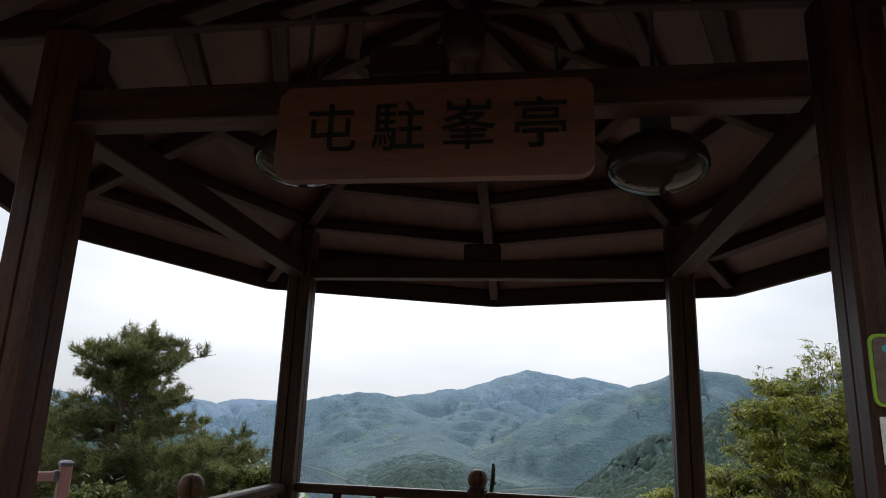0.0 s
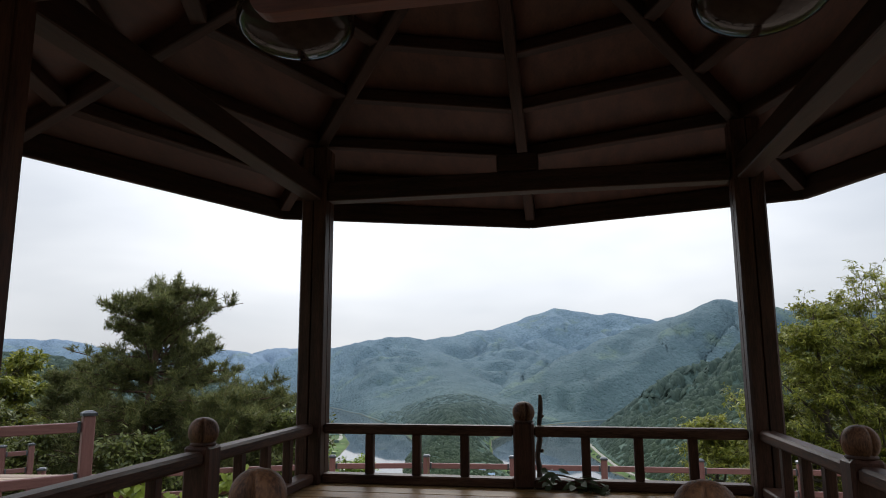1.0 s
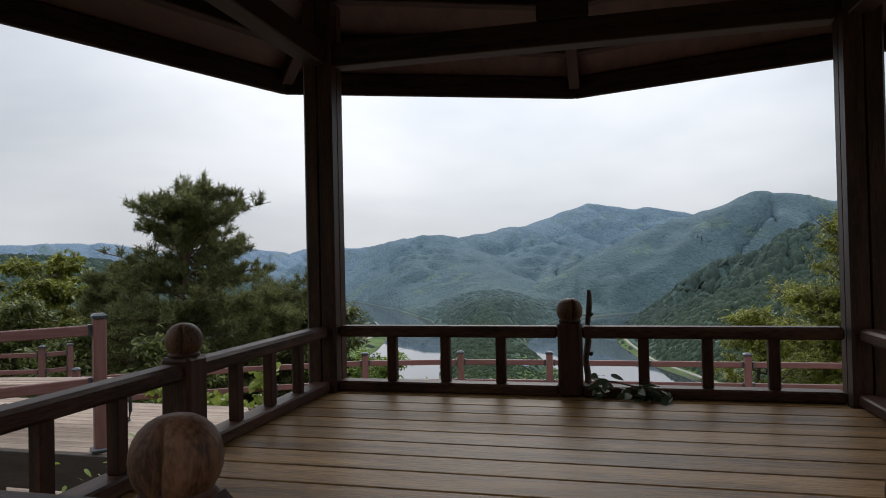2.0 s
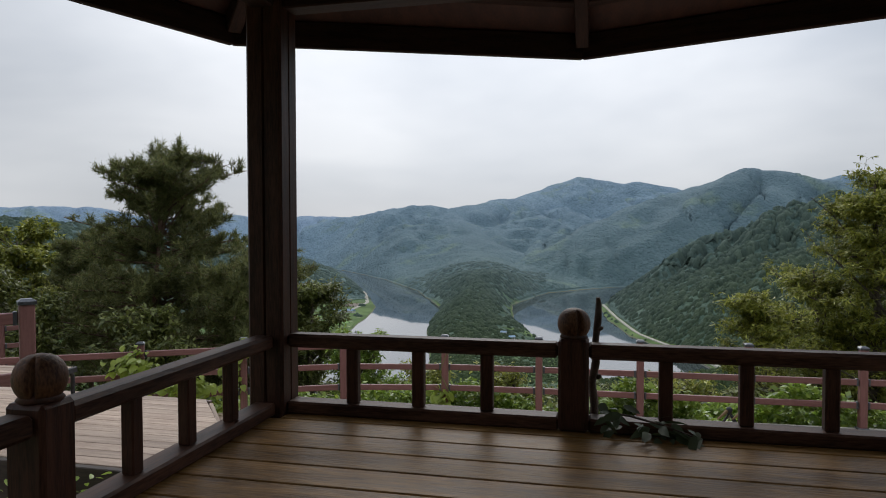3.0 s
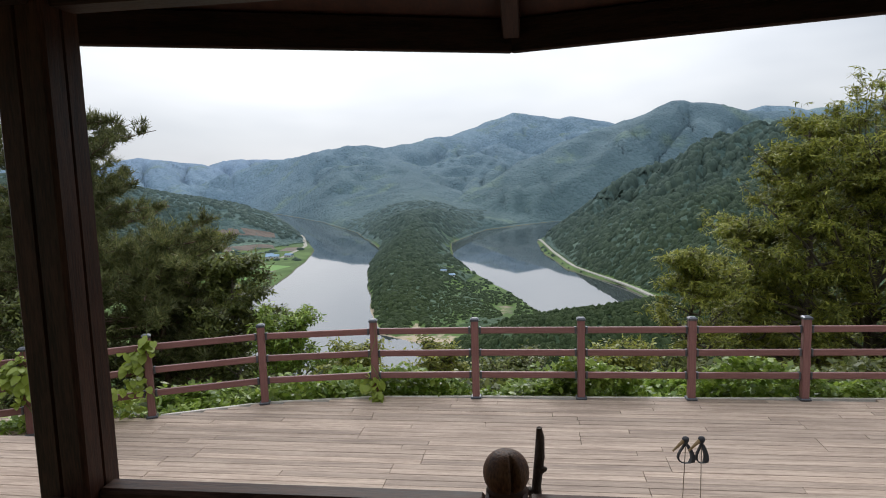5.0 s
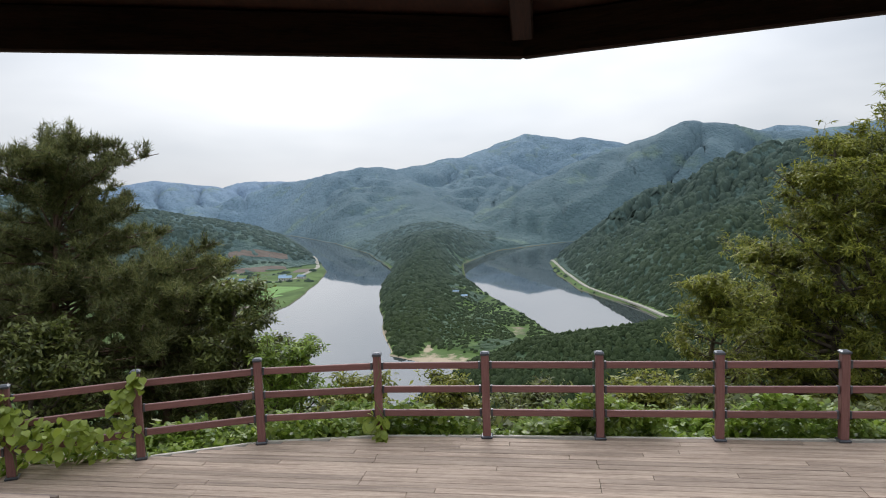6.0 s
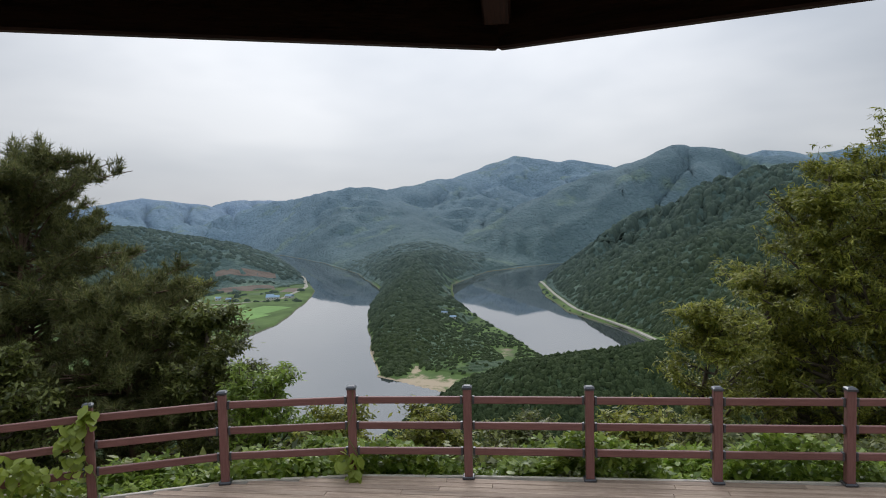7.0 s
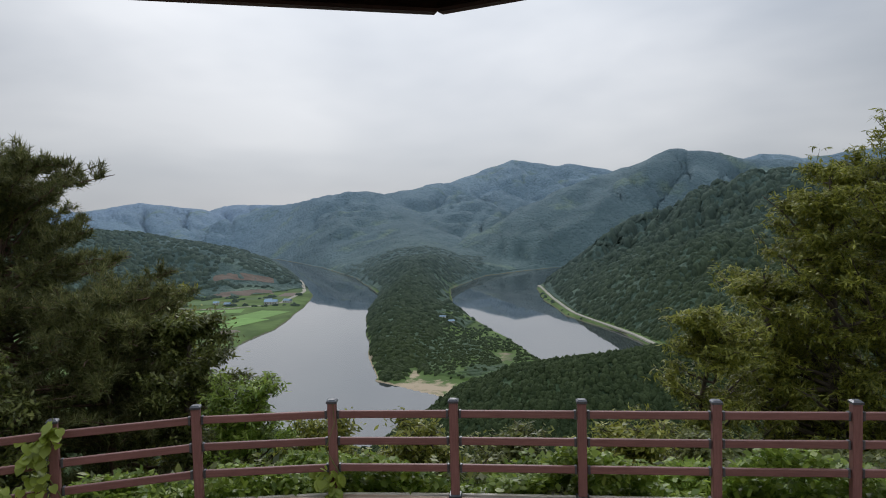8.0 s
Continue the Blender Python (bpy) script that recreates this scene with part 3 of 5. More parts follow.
def newel(parent, x, y, turn=0):
    post = piece("newel_post", block("newel_post", 0.12, 0.12, 0.372, M_POST, 0.012), parent, pose(x, y, 0.187, 0, 0, turn))
    piece("neck", lathe("neck", [(0.052, 0), (0.058, 0.006), (0.045, 0.022), (0.04, 0.03)], M_POST, 20), post, pose(x, y, 0.371))
    ball = []
    for i in range(13):
        a = -math.pi / 2 + math.pi * (i + 0.6) / 13.2
        ball.append((0.066 * math.cos(a) ** 0.85, 0.064 * math.sin(a)))
    data = lathe("ball", ball, M_BALL, 48)
    for i, v in enumerate(data.vertices):      # a drying crack down one side
        k, row = i % 48, i // 48
        for at, deep, lo, hi in ((36, 0.034, 2, 11), (37, 0.012, 4, 10), (20, 0.012, 4, 9)):
            if k == at and lo <= row <= hi:
                f = 1 - deep / 0.066 * math.sin(math.pi * (row - lo + 0.7) / (hi - lo + 1.4))
                v.co.x, v.co.y = v.co.x * f, v.co.y * f
    piece("ball", data, post, pose(x, y, 0.43, 0, 0, (x * 37) % 50 - 25), "turned wooden ball with a drying crack")


def railing(label, p, q, posts):
    """A low railing from p to q: top rail, sill, balusters, and newels at the shares of its length in posts."""
    p, q = Vector(p), Vector(q)
    u = (q - p).normalized()
    turn = math.degrees(math.atan2(u.y, u.x))
    r = thing("railing", *((p + q) / 2).to_tuple(), label, "railing", "pavilion railings", turn=turn)
    length = (q - p).length
    stops = [0.0] + [s * length for s in posts] + [length]
    for a, b in zip(stops, stops[1:]):
        a += 0.06 if a > 0 else 0
        b -= 0.06 if b < length else 0
        lo, hi = p + u * a, p + u * b
        z = Vector((0, 0, 1))
        bar("top_rail", lo + z * (RAIL_Z - 0.03), hi + z * (RAIL_Z - 0.03), 0.085, 0.06, M_RAIL, r, c=0.012)
        bar("sill", lo + z * 0.027, hi + z * 0.027, 0.10, 0.054, M_RAIL, r, c=0.008)
        gap = (hi - lo).length
        for k in (1, 2, 3):
            s = lo + (hi - lo) * (k / 4)
            piece("baluster", block("baluster", 0.052, 0.045, RAIL_Z - 0.06 - 0.052, M_POST, 0.005), r, pose(s.x, s.y, (RAIL_Z - 0.06 + 0.054) / 2, 0, 0, turn))
    for s in posts:
        at = p + u * (s * length)
        newel(r, at.x, at.y, turn)
    return r


railing("dark brown low timber railing with a ball-topped middle post", (WEST + COL, NORTH, 0), (EAST - COL, NORTH, 0), (0.5,))
railing("dark brown low timber railing with a ball-topped middle post", (WEST + SKEW * 0.6, SOUTH + COL, 0), (WEST, NORTH - COL, 0), (0.5,))
railing("dark brown low timber railing with a ball-topped middle post", (EAST + SKEW * 0.6, SOUTH + COL, 0), (EAST, NORTH - COL, 0), (0.5,))
for x0, x1, s in ((WEST + COL, -0.43, 1), (0.56, EAST - COL, 0)):
    p, q = Vector((x0, SOUTH, 0)), Vector((x1, SOUTH, 0))
    r = thing("railing", (x0 + x1) / 2, SOUTH, 0, "short dark brown railing beside the entrance with a cracked ball post", "railing", "pavilion railings")
    z = Vector((0, 0, 1))
    newel(r, -0.483 if s else 0.494, SOUTH)
    lo, hi = (x0, -0.483 - 0.06) if s else (0.494 + 0.06, x1)
    bar("top_rail", (lo, SOUTH, RAIL_Z - 0.03), (hi, SOUTH, RAIL_Z - 0.03), 0.085, 0.06, M_RAIL, r, c=0.012)
    bar("sill", (lo, SOUTH, 0.027), (hi, SOUTH, 0.027), 0.10, 0.054, M_RAIL, r, c=0.008)
    for k in (1, 2, 3):
        piece("baluster", block("baluster", 0.052, 0.045, RAIL_Z - 0.112, M_POST, 0.005), r, pose(lo + (hi - lo) * k / 4, SOUTH, (RAIL_Z - 0.006) / 2))

# signboard under the front eave
SIGN_Y = 2.06


def signboard():
    s = thing("signboard", 0.055, SIGN_Y, 1.6, "red-brown wooden name board with black brushed characters", "signboard")
    w, h, c = 0.915, 0.29, 0.045
    ring = []
    for cx, cz, a0 in ((w / 2 - c, h / 2 - c, 0), (-w / 2 + c, h / 2 - c, 90), (-w / 2 + c, -h / 2 + c, 180), (w / 2 - c, -h / 2 + c, 270)):
        for k in range(6):
            a = radians(a0 + k * 18)
            ring.append((cx + c * math.cos(a), cz + c * math.sin(a)))
    n = len(ring)
    verts = [(x, -0.02, z) for x, z in ring] + [(x, 0.02, z) for x, z in ring]
    faces = [(i, (i + 1) % n, n + (i + 1) % n, n + i) for i in range(n)] + [tuple(range(n)), tuple(range(n, 2 * n))[::-1]]
    piece("board", mesh_of("board", verts, faces, M_SIGN), s, pose(0.055, SIGN_Y, 1.6))
    for k, ch in enumerate("屯駐峯亭"):
        curve = bpy.data.curves.new("character", "FONT")
        curve.body, curve.size, curve.extrude, curve.offset = ch, 0.162, 0.002, 0.0006
        curve.align_x, curve.align_y = "CENTER", "CENTER"
        tmp = bpy.data.objects.new("character", curve)
        scene.collection.objects.link(tmp)
        bpy.context.view_layer.update()
        data = bpy.data.meshes.new_from_object(tmp.evaluated_get(bpy.context.evaluated_depsgraph_get()))
        bpy.data.objects.remove(tmp)
        data.materials.clear()
        data.materials.append(M_INK)
        piece("character", data, s, pose(0.055 - 0.293 + 0.201 * k, SIGN_Y - 0.022, 1.6, 90, 0, 0))
    for x in (-0.30, 0.41):
        piece("hanger", tube("hanger", [(0, 0, 0), (0, 0.02, 0.1), (0, 0.12, 0.2)], [0.006] * 3, M_CAP, 6), s, pose(x, SIGN_Y, 1.735))
    return s


signboard()


def globe_lamp(x, y, z):
    """A dark glossy globe hung under the roof; z is its lowest point."""
    s = thing("globe_lamp", x, y, z, "round dark glossy globe lamp hanging under the roof", "lamp", "lamps under the roof")
    prof = []
    for i in range(17):
        a = -math.pi / 2 + math.pi * (i + 0.35) / 16.7
        prof.append((0.178 * math.cos(a), 0.095 + (0.095 if a < 0 else 0.12) * math.sin(a)))
    piece("globe", lathe("globe", prof, M_SHADE, 40), s, pose(x, y, z))
    piece("collar", lathe("collar", [(0.05, 0.20), (0.055, 0.21), (0.055, 0.29), (0.04, 0.30)], M_CAP, 20), s, pose(x, y, z))
    piece("stem", tube("stem", [(0, 0, 0.29), (0, 0, 0.72)], [0.009, 0.009], M_BLACK, 8), s, pose(x, y, z))
    return s


M_SHADE = material("dark_glossy_glass", (0.018, 0.011, 0.009), (0.028, 0.018, 0.015), 5, (1, 1, 1), 0.16, 0.0, 0.002, 0.0, specular=0.15)
for link in list(M_SHADE.node_tree.links):
    if link.to_socket.name == "Roughness":
        M_SHADE.node_tree.links.remove(link)
M_SHADE.node_tree.nodes["Principled BSDF"].inputs["Roughness"].default_value = 0.09
globe_lamp(0.765, 2.61, 1.60)
globe_lamp(-0.55, 2.61, 1.655)


# ---------------------------------------------------------------- decks and fences
DECK = -1.975
M_DARKEDGE = material("dark_edge_timber", (0.025, 0.017, 0.013), (0.06, 0.042, 0.032), 2.0, (1, 9, 9), 0.7, 0.3, 0.004, 0.1)
MID = -0.85                                # the raised deck beside the pavilion
upper = thing("raised_deck", -5.0, 7.2, MID, "weathered timber platform one step above the viewing deck", "deck", kind="structure")
for n in range(13):
    y = 8.0 - 0.14 * n
    x1 = -3.68 + 1.34 * n / 12
    data = block("plank", x1 + 10.0, 0.133, 0.03, M_DECK, 0.003)
    for v in data.vertices:                    # the ends are sawn on the slant
        if v.co.x > 0:
            v.co.x -= 0.80 * v.co.y
    piece("plank", data, upper, pose((x1 - 10.0) / 2, y, MID - 0.015))
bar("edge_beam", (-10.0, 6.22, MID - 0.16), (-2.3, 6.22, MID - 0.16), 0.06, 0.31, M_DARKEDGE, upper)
bar("edge_beam", (-2.32, 6.27, MID - 0.09), (-3.68, 8.07, MID - 0.09), 0.04, 0.11, M_DECK, upper)
bar("edge_beam", (-10.0, 8.10, MID - 0.10), (-3.7, 8.10, MID - 0.10), 0.05, 0.16, M_KERB, upper)
for gx in (-9.5, -7.5, -5.5, -4.1):
    for gy in (6.6, 7.8):
        piece("support_post", block("support_post", 0.14, 0.14, 1.75, M_KERB, 0.01), upper, pose(gx, gy, MID - 0.9))
front = thing("front_deck", 0.3, -1.0, MID, "weathered timber platform before the pavilion entrance", "deck", kind="structure")
for n in range(44):
    piece("plank", block("plank", 9.0, 0.139, 0.03, M_DECK, 0.003), front, pose(0.3, 1.95 - 0.145 * n, MID - 0.015))
for gx in (-3.8, 0.3, 4.4):
    for gy in (1.7, -1.2, -4.0):
        piece("support_post", block("support_post", 0.14, 0.14, 1.75, M_KERB, 0.01), front, pose(gx, gy, MID - 0.9))

deck = thing("deck", 0, 8.5, DECK, "weathered grey-brown timber viewing deck", "deck", kind="structure")
# plan of the fence: posts along the deck's edge
POSTS = [(-11.6, 7.75), (-10.3, 8.5), (-9.0, 9.25), (-7.7, 10.0), (-6.46, 10.69), (-5.207, 11.381), (-3.848, 11.991), (-2.303, 12.306), (-0.867, 12.39), (0.602, 12.43),
         (2.084, 12.468), (3.564, 12.525), (5.05, 12.58), (6.53, 12.63), (8.0, 12.68), (9.5, 12.7)]


def edge_x(y):
    """How far left the deck reaches in the row y."""
    for (ax, ay), (bx, by) in zip(POSTS, POSTS[1:]):
        if ay <= y <= by:
            return ax + (bx - ax) * (y - ay) / max(by - ay, 1e-6) - 0.02
    return -11.6


rng = random.Random(4)
row, step = 0, 0.128
y = 12.56
board_cache = {}
while y > 4.2:
    x = edge_x(y) if y > 11.36 else -9.4
    x_end = 9.5
    first = True
    while x < x_end - 0.3:
        length = rng.choice((1.2, 1.8, 2.4, 2.7)) if first else 2.7
        length = min(length, x_end - x)
        first = False
        key = round(length, 2)
        if key not in board_cache:
            board_cache[key] = block("deck_board", key - 0.005, step - 0.007, 0.03, M_DECK, 0.003)
        piece("deck_board", board_cache[key], deck, pose(x + length / 2, y, DECK - 0.015 + rng.uniform(-0.002, 0.002), 0, 0, rng.uniform(-0.06, 0.06)))
        x += length
    y -= step
bar("edge_board", (-9.4, 11.46, DECK - 0.066), (POSTS[5][0], 11.46, DECK - 0.066), 0.05, 0.15, M_TRIM, deck)
for (ax, ay), (bx, by) in zip(POSTS[5:], POSTS[6:]):
    bar("edge_board", (ax, ay + 0.05, DECK - 0.066), (bx, by + 0.05, DECK - 0.066), 0.05, 0.15, M_TRIM, deck)
for gx in range(-9, 10, 3):
    for gy in (6.0, 9.0, 11.2):
        piece("support_post", block("support_post", 0.14, 0.14, 1.4, M_KERB, 0.01), deck, pose(gx, gy, DECK - 0.73))

FENCE_H = 1.15


def fence_post(parent, x, y, z, turn, FENCE_H=FENCE_H):
    post = piece("post", block("post", 0.10, 0.10, FENCE_H - 0.03, M_FENCE_V, 0.008), parent, pose(x, y, z + (FENCE_H - 0.03) / 2, 0, 0, turn))
    bm = bmesh.new()
    for s, h in ((0.06, -0.012), (0.06, 0.012), (0.036, 0.03)):
        for k in range(4):
            bm.verts.new((s * (1 if k in (0, 3) else -1), s * (1 if k < 2 else -1), h))
    v = list(bm.verts)
    for i in (0, 4):
        for k in range(4):
            bm.faces.new((v[i + k], v[i + (k + 1) % 4], v[i + 4 + (k + 1) % 4], v[i + 4 + k]))
    bm.faces.new(v[8:12])
    bm.faces.new(v[3::-1])
    bmesh.ops.recalc_face_normals(bm, faces=bm.faces)
    data = bpy.data.meshes.new("cap")
    bm.to_mesh(data)
    bm.free()
    data.materials.append(M_CAP)
    piece("cap", data, post, pose(x, y, z + FENCE_H - 0.02, 0, 0, turn), "dark grey metal cap")
    piece("base_plate", block("base_plate", 0.15, 0.15, 0.035, M_CAP, 0.01), post, pose(x, y, z + 0.017, 0, 0, turn), "dark metal base shoe")
    return post


def fence(label, spots, heights=(0.98, 0.66, 0.34)):
    f = thing("fence", *spots[0], label, "fence", "deck fences")
    for i, (x, y, z) in enumerate(spots):
        a, b = spots[max(i - 1, 0)], spots[min(i + 1, len(spots) - 1)]
        fence_post(f, x, y, z, math.degrees(math.atan2(b[1] - a[1], b[0] - a[0])))
    for a, b in zip(spots, spots[1:]):
        a, b = Vector(a), Vector(b)
        u = (b - a).normalized()
        for h in heights:
            z = Vector((0, 0, h))
            rail = bar("rail", a + u * 0.055 + z, b - u * 0.055 + z, 0.05, 0.085, M_FENCE, f, c=0.007)
            for at in (a + u * 0.075, b - u * 0.075):
                piece("bracket", block("bracket", 0.03, 0.056, 0.1, M_CAP, 0.004), rail, along(at + z - u, at + z + u), "dark metal rail bracket")
    return f


fence("red-brown composite three-rail fence along the viewing deck", [(x, y, DECK) for x, y in POSTS])
fence("red-brown composite fence on the raised platform", [(-4.07, 6.31, MID), (-5.08, 5.12, MID), (-6.08, 3.93, MID)], (1.02, 0.58))
fence("red-brown composite fence at the far corner of the deck", [(-10.32, 12.7, DECK), (-10.6, 12.3, DECK), (-13.6, 11.4, DECK)])
landing = thing("landing", -11.9, 12.0, DECK, "small timber landing under the far fence corner", "deck", kind="structure")
for n in range(12):
    piece("plank", block("plank", 4.2, 0.133, 0.03, M_DECK, 0.003), landing, pose(-11.9, 12.85 - 0.14 * n, DECK - 0.015))
for gx in (-13.5, -10.4):
    piece("support_post", block("support_post", 0.16, 0.16, 3.2, M_KERB, 0.01), landing, pose(gx, 12.1, DECK - 1.6))


# ---------------------------------------------------------------- trees and shrubs
def leaf_mesh(name, centres, sizes, mat, rs, droop=0.3, slim=0.4, fold=0.0):
    """Many small pointed leaves: each a kite of two triangles, turned at random."""
    n = len(centres)
    a = rs.uniform(0, 2 * np.pi, n)
    el = rs.normal(-droop, 0.5, n)
    ahead = np.stack([np.cos(a) * np.cos(el), np.sin(a) * np.cos(el), np.sin(el)], -1)
    tilt = rs.normal(0, 0.6, n)
    side = np.stack([-np.sin(a), np.cos(a), tilt], -1)
    side /= np.linalg.norm(side, axis=1)[:, None]
    L = sizes[:, None]
    tip, left, right = centres + ahead * L, centres + ahead * L * 0.45 + side * L * slim / 2, centres + ahead * L * 0.45 - side * L * slim / 2
    verts = np.stack([centres, right, tip, left], 1).reshape(-1, 3)
    i = np.arange(n) * 4
    quads = np.stack([i, i + 1, i + 2, i + 3], -1)
    data = bpy.data.meshes.new(name)
    data.vertices.add(len(verts))
    data.vertices.foreach_set("co", verts.ravel())
    data.loops.add(quads.size)
    data.loops.foreach_set("vertex_index", quads.ravel())
    data.polygons.add(n)
    data.polygons.foreach_set("loop_start", np.arange(0, quads.size, 4))
    data.update()
    data.materials.append(mat)
    return data


def limb_points(rs, start, end, bend, n=7):
    p, q = np.array(start, float), np.array(end, float)
    off = rs.normal(0, bend, 3)
    t = np.linspace(0, 1, n)[:, None]
    return p + (q - p) * t + off * np.sin(np.pi * t) + rs.normal(0, bend * 0.15, (n, 3)) * np.sin(np.pi * t)


def joined_tubes(name, limbs, mat):
    verts, faces = [], []
    for pts, r0, r1 in limbs:
        sides = 3 if r0 < 0.0095 else 4 if r0 < 0.03 else 6
        base = len(verts)
        for i, p in enumerate(pts):
            p = Vector(p)
            ahead = (Vector(pts[min(i + 1, len(pts) - 1)]) - Vector(pts[max(i - 1, 0)])).normalized()
            side = ahead.cross(Vector((0.31, 0.17, 0.93))).normalized()
            up = side.cross(ahead)
            r = r0 + (r1 - r0) * i / (len(pts) - 1)
            for k in range(sides):
                a = 2 * math.pi * k / sides
                verts.append(tuple(p + (side * math.cos(a) + up * math.sin(a)) * r))
        for i in range(len(pts) - 1):
            for k in range(sides):
                a, b = base + i * sides + k, base + i * sides + (k + 1) % sides
                faces.append((a, b, b + sides, a + sides))
    return smooth(mesh_of(name, verts, faces, mat))


def ground_z(x, y):
    return float(land(np.array([float(x)]), np.array([float(y)]))[0]) + WATER


def broadleaf(name, x, y, top, spread, label, mat, seed, leaves=9000, leaf=0.13, slim=0.36, low=None, lean=(0, 0), group="trees beyond the fence", boughs=0, twigs=10, stout=1.0, steep=0.0, whorl=1, leaders=0):
    """A trunk with forking limbs and twigs; leaves stand in clumps round the twig ends. low: where the crown begins."""
    rs = np.random.RandomState(seed)
    z0 = ground_z(x, y) - 0.3
    low = z0 + (top - z0) * 0.3 if low is None else low
    tree = thing(name, x, y, z0, label, "tree", group)
    limbs, sprays = [], []
    stem = limb_points(rs, (0, 0, 0), (lean[0] * 0.8, lean[1] * 0.8, (top - z0) * (0.98 - 0.3 * steep)), 0.18, 10)
    r0 = (0.035 * (top - z0) * 0.55 + 0.03) * stout
    limbs.append((stem, r0, 0.02))
    sprays.append((stem[-3], stem[-1]))
    n_limb = boughs or int(24 + spread * 6)
    for k in range(n_limb):
        f = 1 - (1 - max(0.12, (low - z0) / (top - z0) - 0.08)) * rs.uniform(0, 1) ** 1.1
        f *= 1 - 0.12 * steep
        s = stem[0] + (stem[-1] - stem[0]) * f
        a = k * 2.4 + rs.normal(0, 0.4)
        reach = spread * (1.05 - 0.78 * f**2.0) * rs.uniform(0.4, 1.15)
        rise = (rs.uniform(0.15, 0.65) + steep * rs.uniform(0.2, 1.1)) * reach + 0.1
        e = s + np.array([math.cos(a) * reach, math.sin(a) * reach, rise])
        pts = limb_points(rs, s, e, 0.10 * reach)
        limbs.append((pts, r0 * 0.4 * (1.05 - f) + 0.012, 0.006))
        for j in range(twigs):
            g = rs.uniform(0.3, 1.0)
            i0 = pts[min(int(g * 6), 6)]
            d = rs.normal(0, 1, 3) + np.array([math.cos(a), math.sin(a), 0.3]) * 0.8
            d[2] = abs(d[2]) * 0.6
            d *= rs.uniform(0.25, 0.55) * (0.2 * spread + 0.35) / np.linalg.norm(d)
            tw = limb_points(rs, i0, i0 + d, 0.05, 4)
            limbs.append((tw, 0.009, 0.003))
            sprays.append((tw[0], tw[-1]))
        sprays.append((pts[4], e))
    for k in range(leaders):                   # upright shoots crown the tree
        s = stem[0] + (stem[-1] - stem[0]) * rs.uniform(0.72, 1.0)
        out = spread * rs.uniform(0.05, 0.42)
        a = k * 2.4
        e = np.array([stem[-1][0] + math.cos(a) * out, stem[-1][1] + math.sin(a) * out, top - z0 - 1.7 - 0.9 * out - rs.uniform(0, 0.6)])
        pts = limb_points(rs, s, e, 0.12)
        limbs.append((pts, 0.03, 0.006))
        for j in range(twigs + 4):
            i0 = pts[rs.randint(2, 7)]
            d = rs.normal(0, 0.5, 3) + np.array([math.cos(a) * 0.5, math.sin(a) * 0.5, 0.7])
            d *= rs.uniform(0.25, 0.6) / np.linalg.norm(d)
            tw = limb_points(rs, i0, i0 + d, 0.04, 4)
            limbs.append((tw, 0.009, 0.003))
            sprays.append((tw[0], tw[-1]))
    # leaves stand along the twigs, on some thickly and on some sparsely
    share = rs.uniform(0.05, 1, len(sprays)) ** 1.4
    who = rs.choice(len(sprays), leaves, p=share / share.sum())
    base, tip = np.array([p for p, q in sprays]), np.array([q for p, q in sprays])
    who = np.repeat(who[: leaves // whorl], whorl)     # chestnut leaves stand in stars round the shoots
    leaves = len(who)
    way = np.repeat(rs.uniform(0.1, 1.12, (leaves // whorl, 1)), whorl, 0)
    loose = 0.018 * spread + 0.05
    centres = base[who] * (1 - way) + tip[who] * way + np.repeat(rs.normal(0, 1, (leaves // whorl, 3)), whorl, 0) * np.array([loose, loose, loose * 0.7])
    piece("trunk", joined_tubes("trunk", limbs, M_BARK), tree, pose(x, y, z0))
    piece("crown", leaf_mesh("crown", centres, rs.uniform(0.6, 1.25, leaves) * leaf, mat, rs, 0.35, slim), tree, pose(x, y, z0))
    return tree


# places of unseen trees, added to keep southern sky light off the roof timbers
BEHIND = ((-11, -13), (-6, -14.5), (-1, -13), (4.5, -14), (10, -12.5), (-15, -6), (15, -5))


def needle_tufts(name, centres, axes, rs, mat, needles=18, length=0.19):
    """Brushes of long thin needles round twig ends."""
    n = len(centres)
    c = np.repeat(centres, needles, 0)
    ax = np.repeat(axes, needles, 0)
    d = ax * 0.75 + rs.normal(0, 0.62, (n * needles, 3))
    d /= np.linalg.norm(d, axis=1)[:, None]
    base = c - ax * rs.uniform(0, 0.14, (n * needles, 1))
    side = np.cross(d, rs.normal(0, 1, (n * needles, 3)))
    side /= np.linalg.norm(side, axis=1)[:, None]
    L = rs.uniform(0.6, 1.15, (n * needles, 1)) * length
    verts = np.stack([base - side * 0.0095, base + side * 0.0095, base + d * L], 1).reshape(-1, 3)
    tris = np.arange(n * needles * 3)
    data = bpy.data.meshes.new(name)
    data.vertices.add(len(verts))
    data.vertices.foreach_set("co", verts.ravel())
    data.loops.add(len(tris))
    data.loops.foreach_set("vertex_index", tris)
    data.polygons.add(n * needles)
    data.polygons.foreach_set("loop_start", np.arange(0, len(tris), 3))
    data.update()
    data.materials.append(mat)
    return data


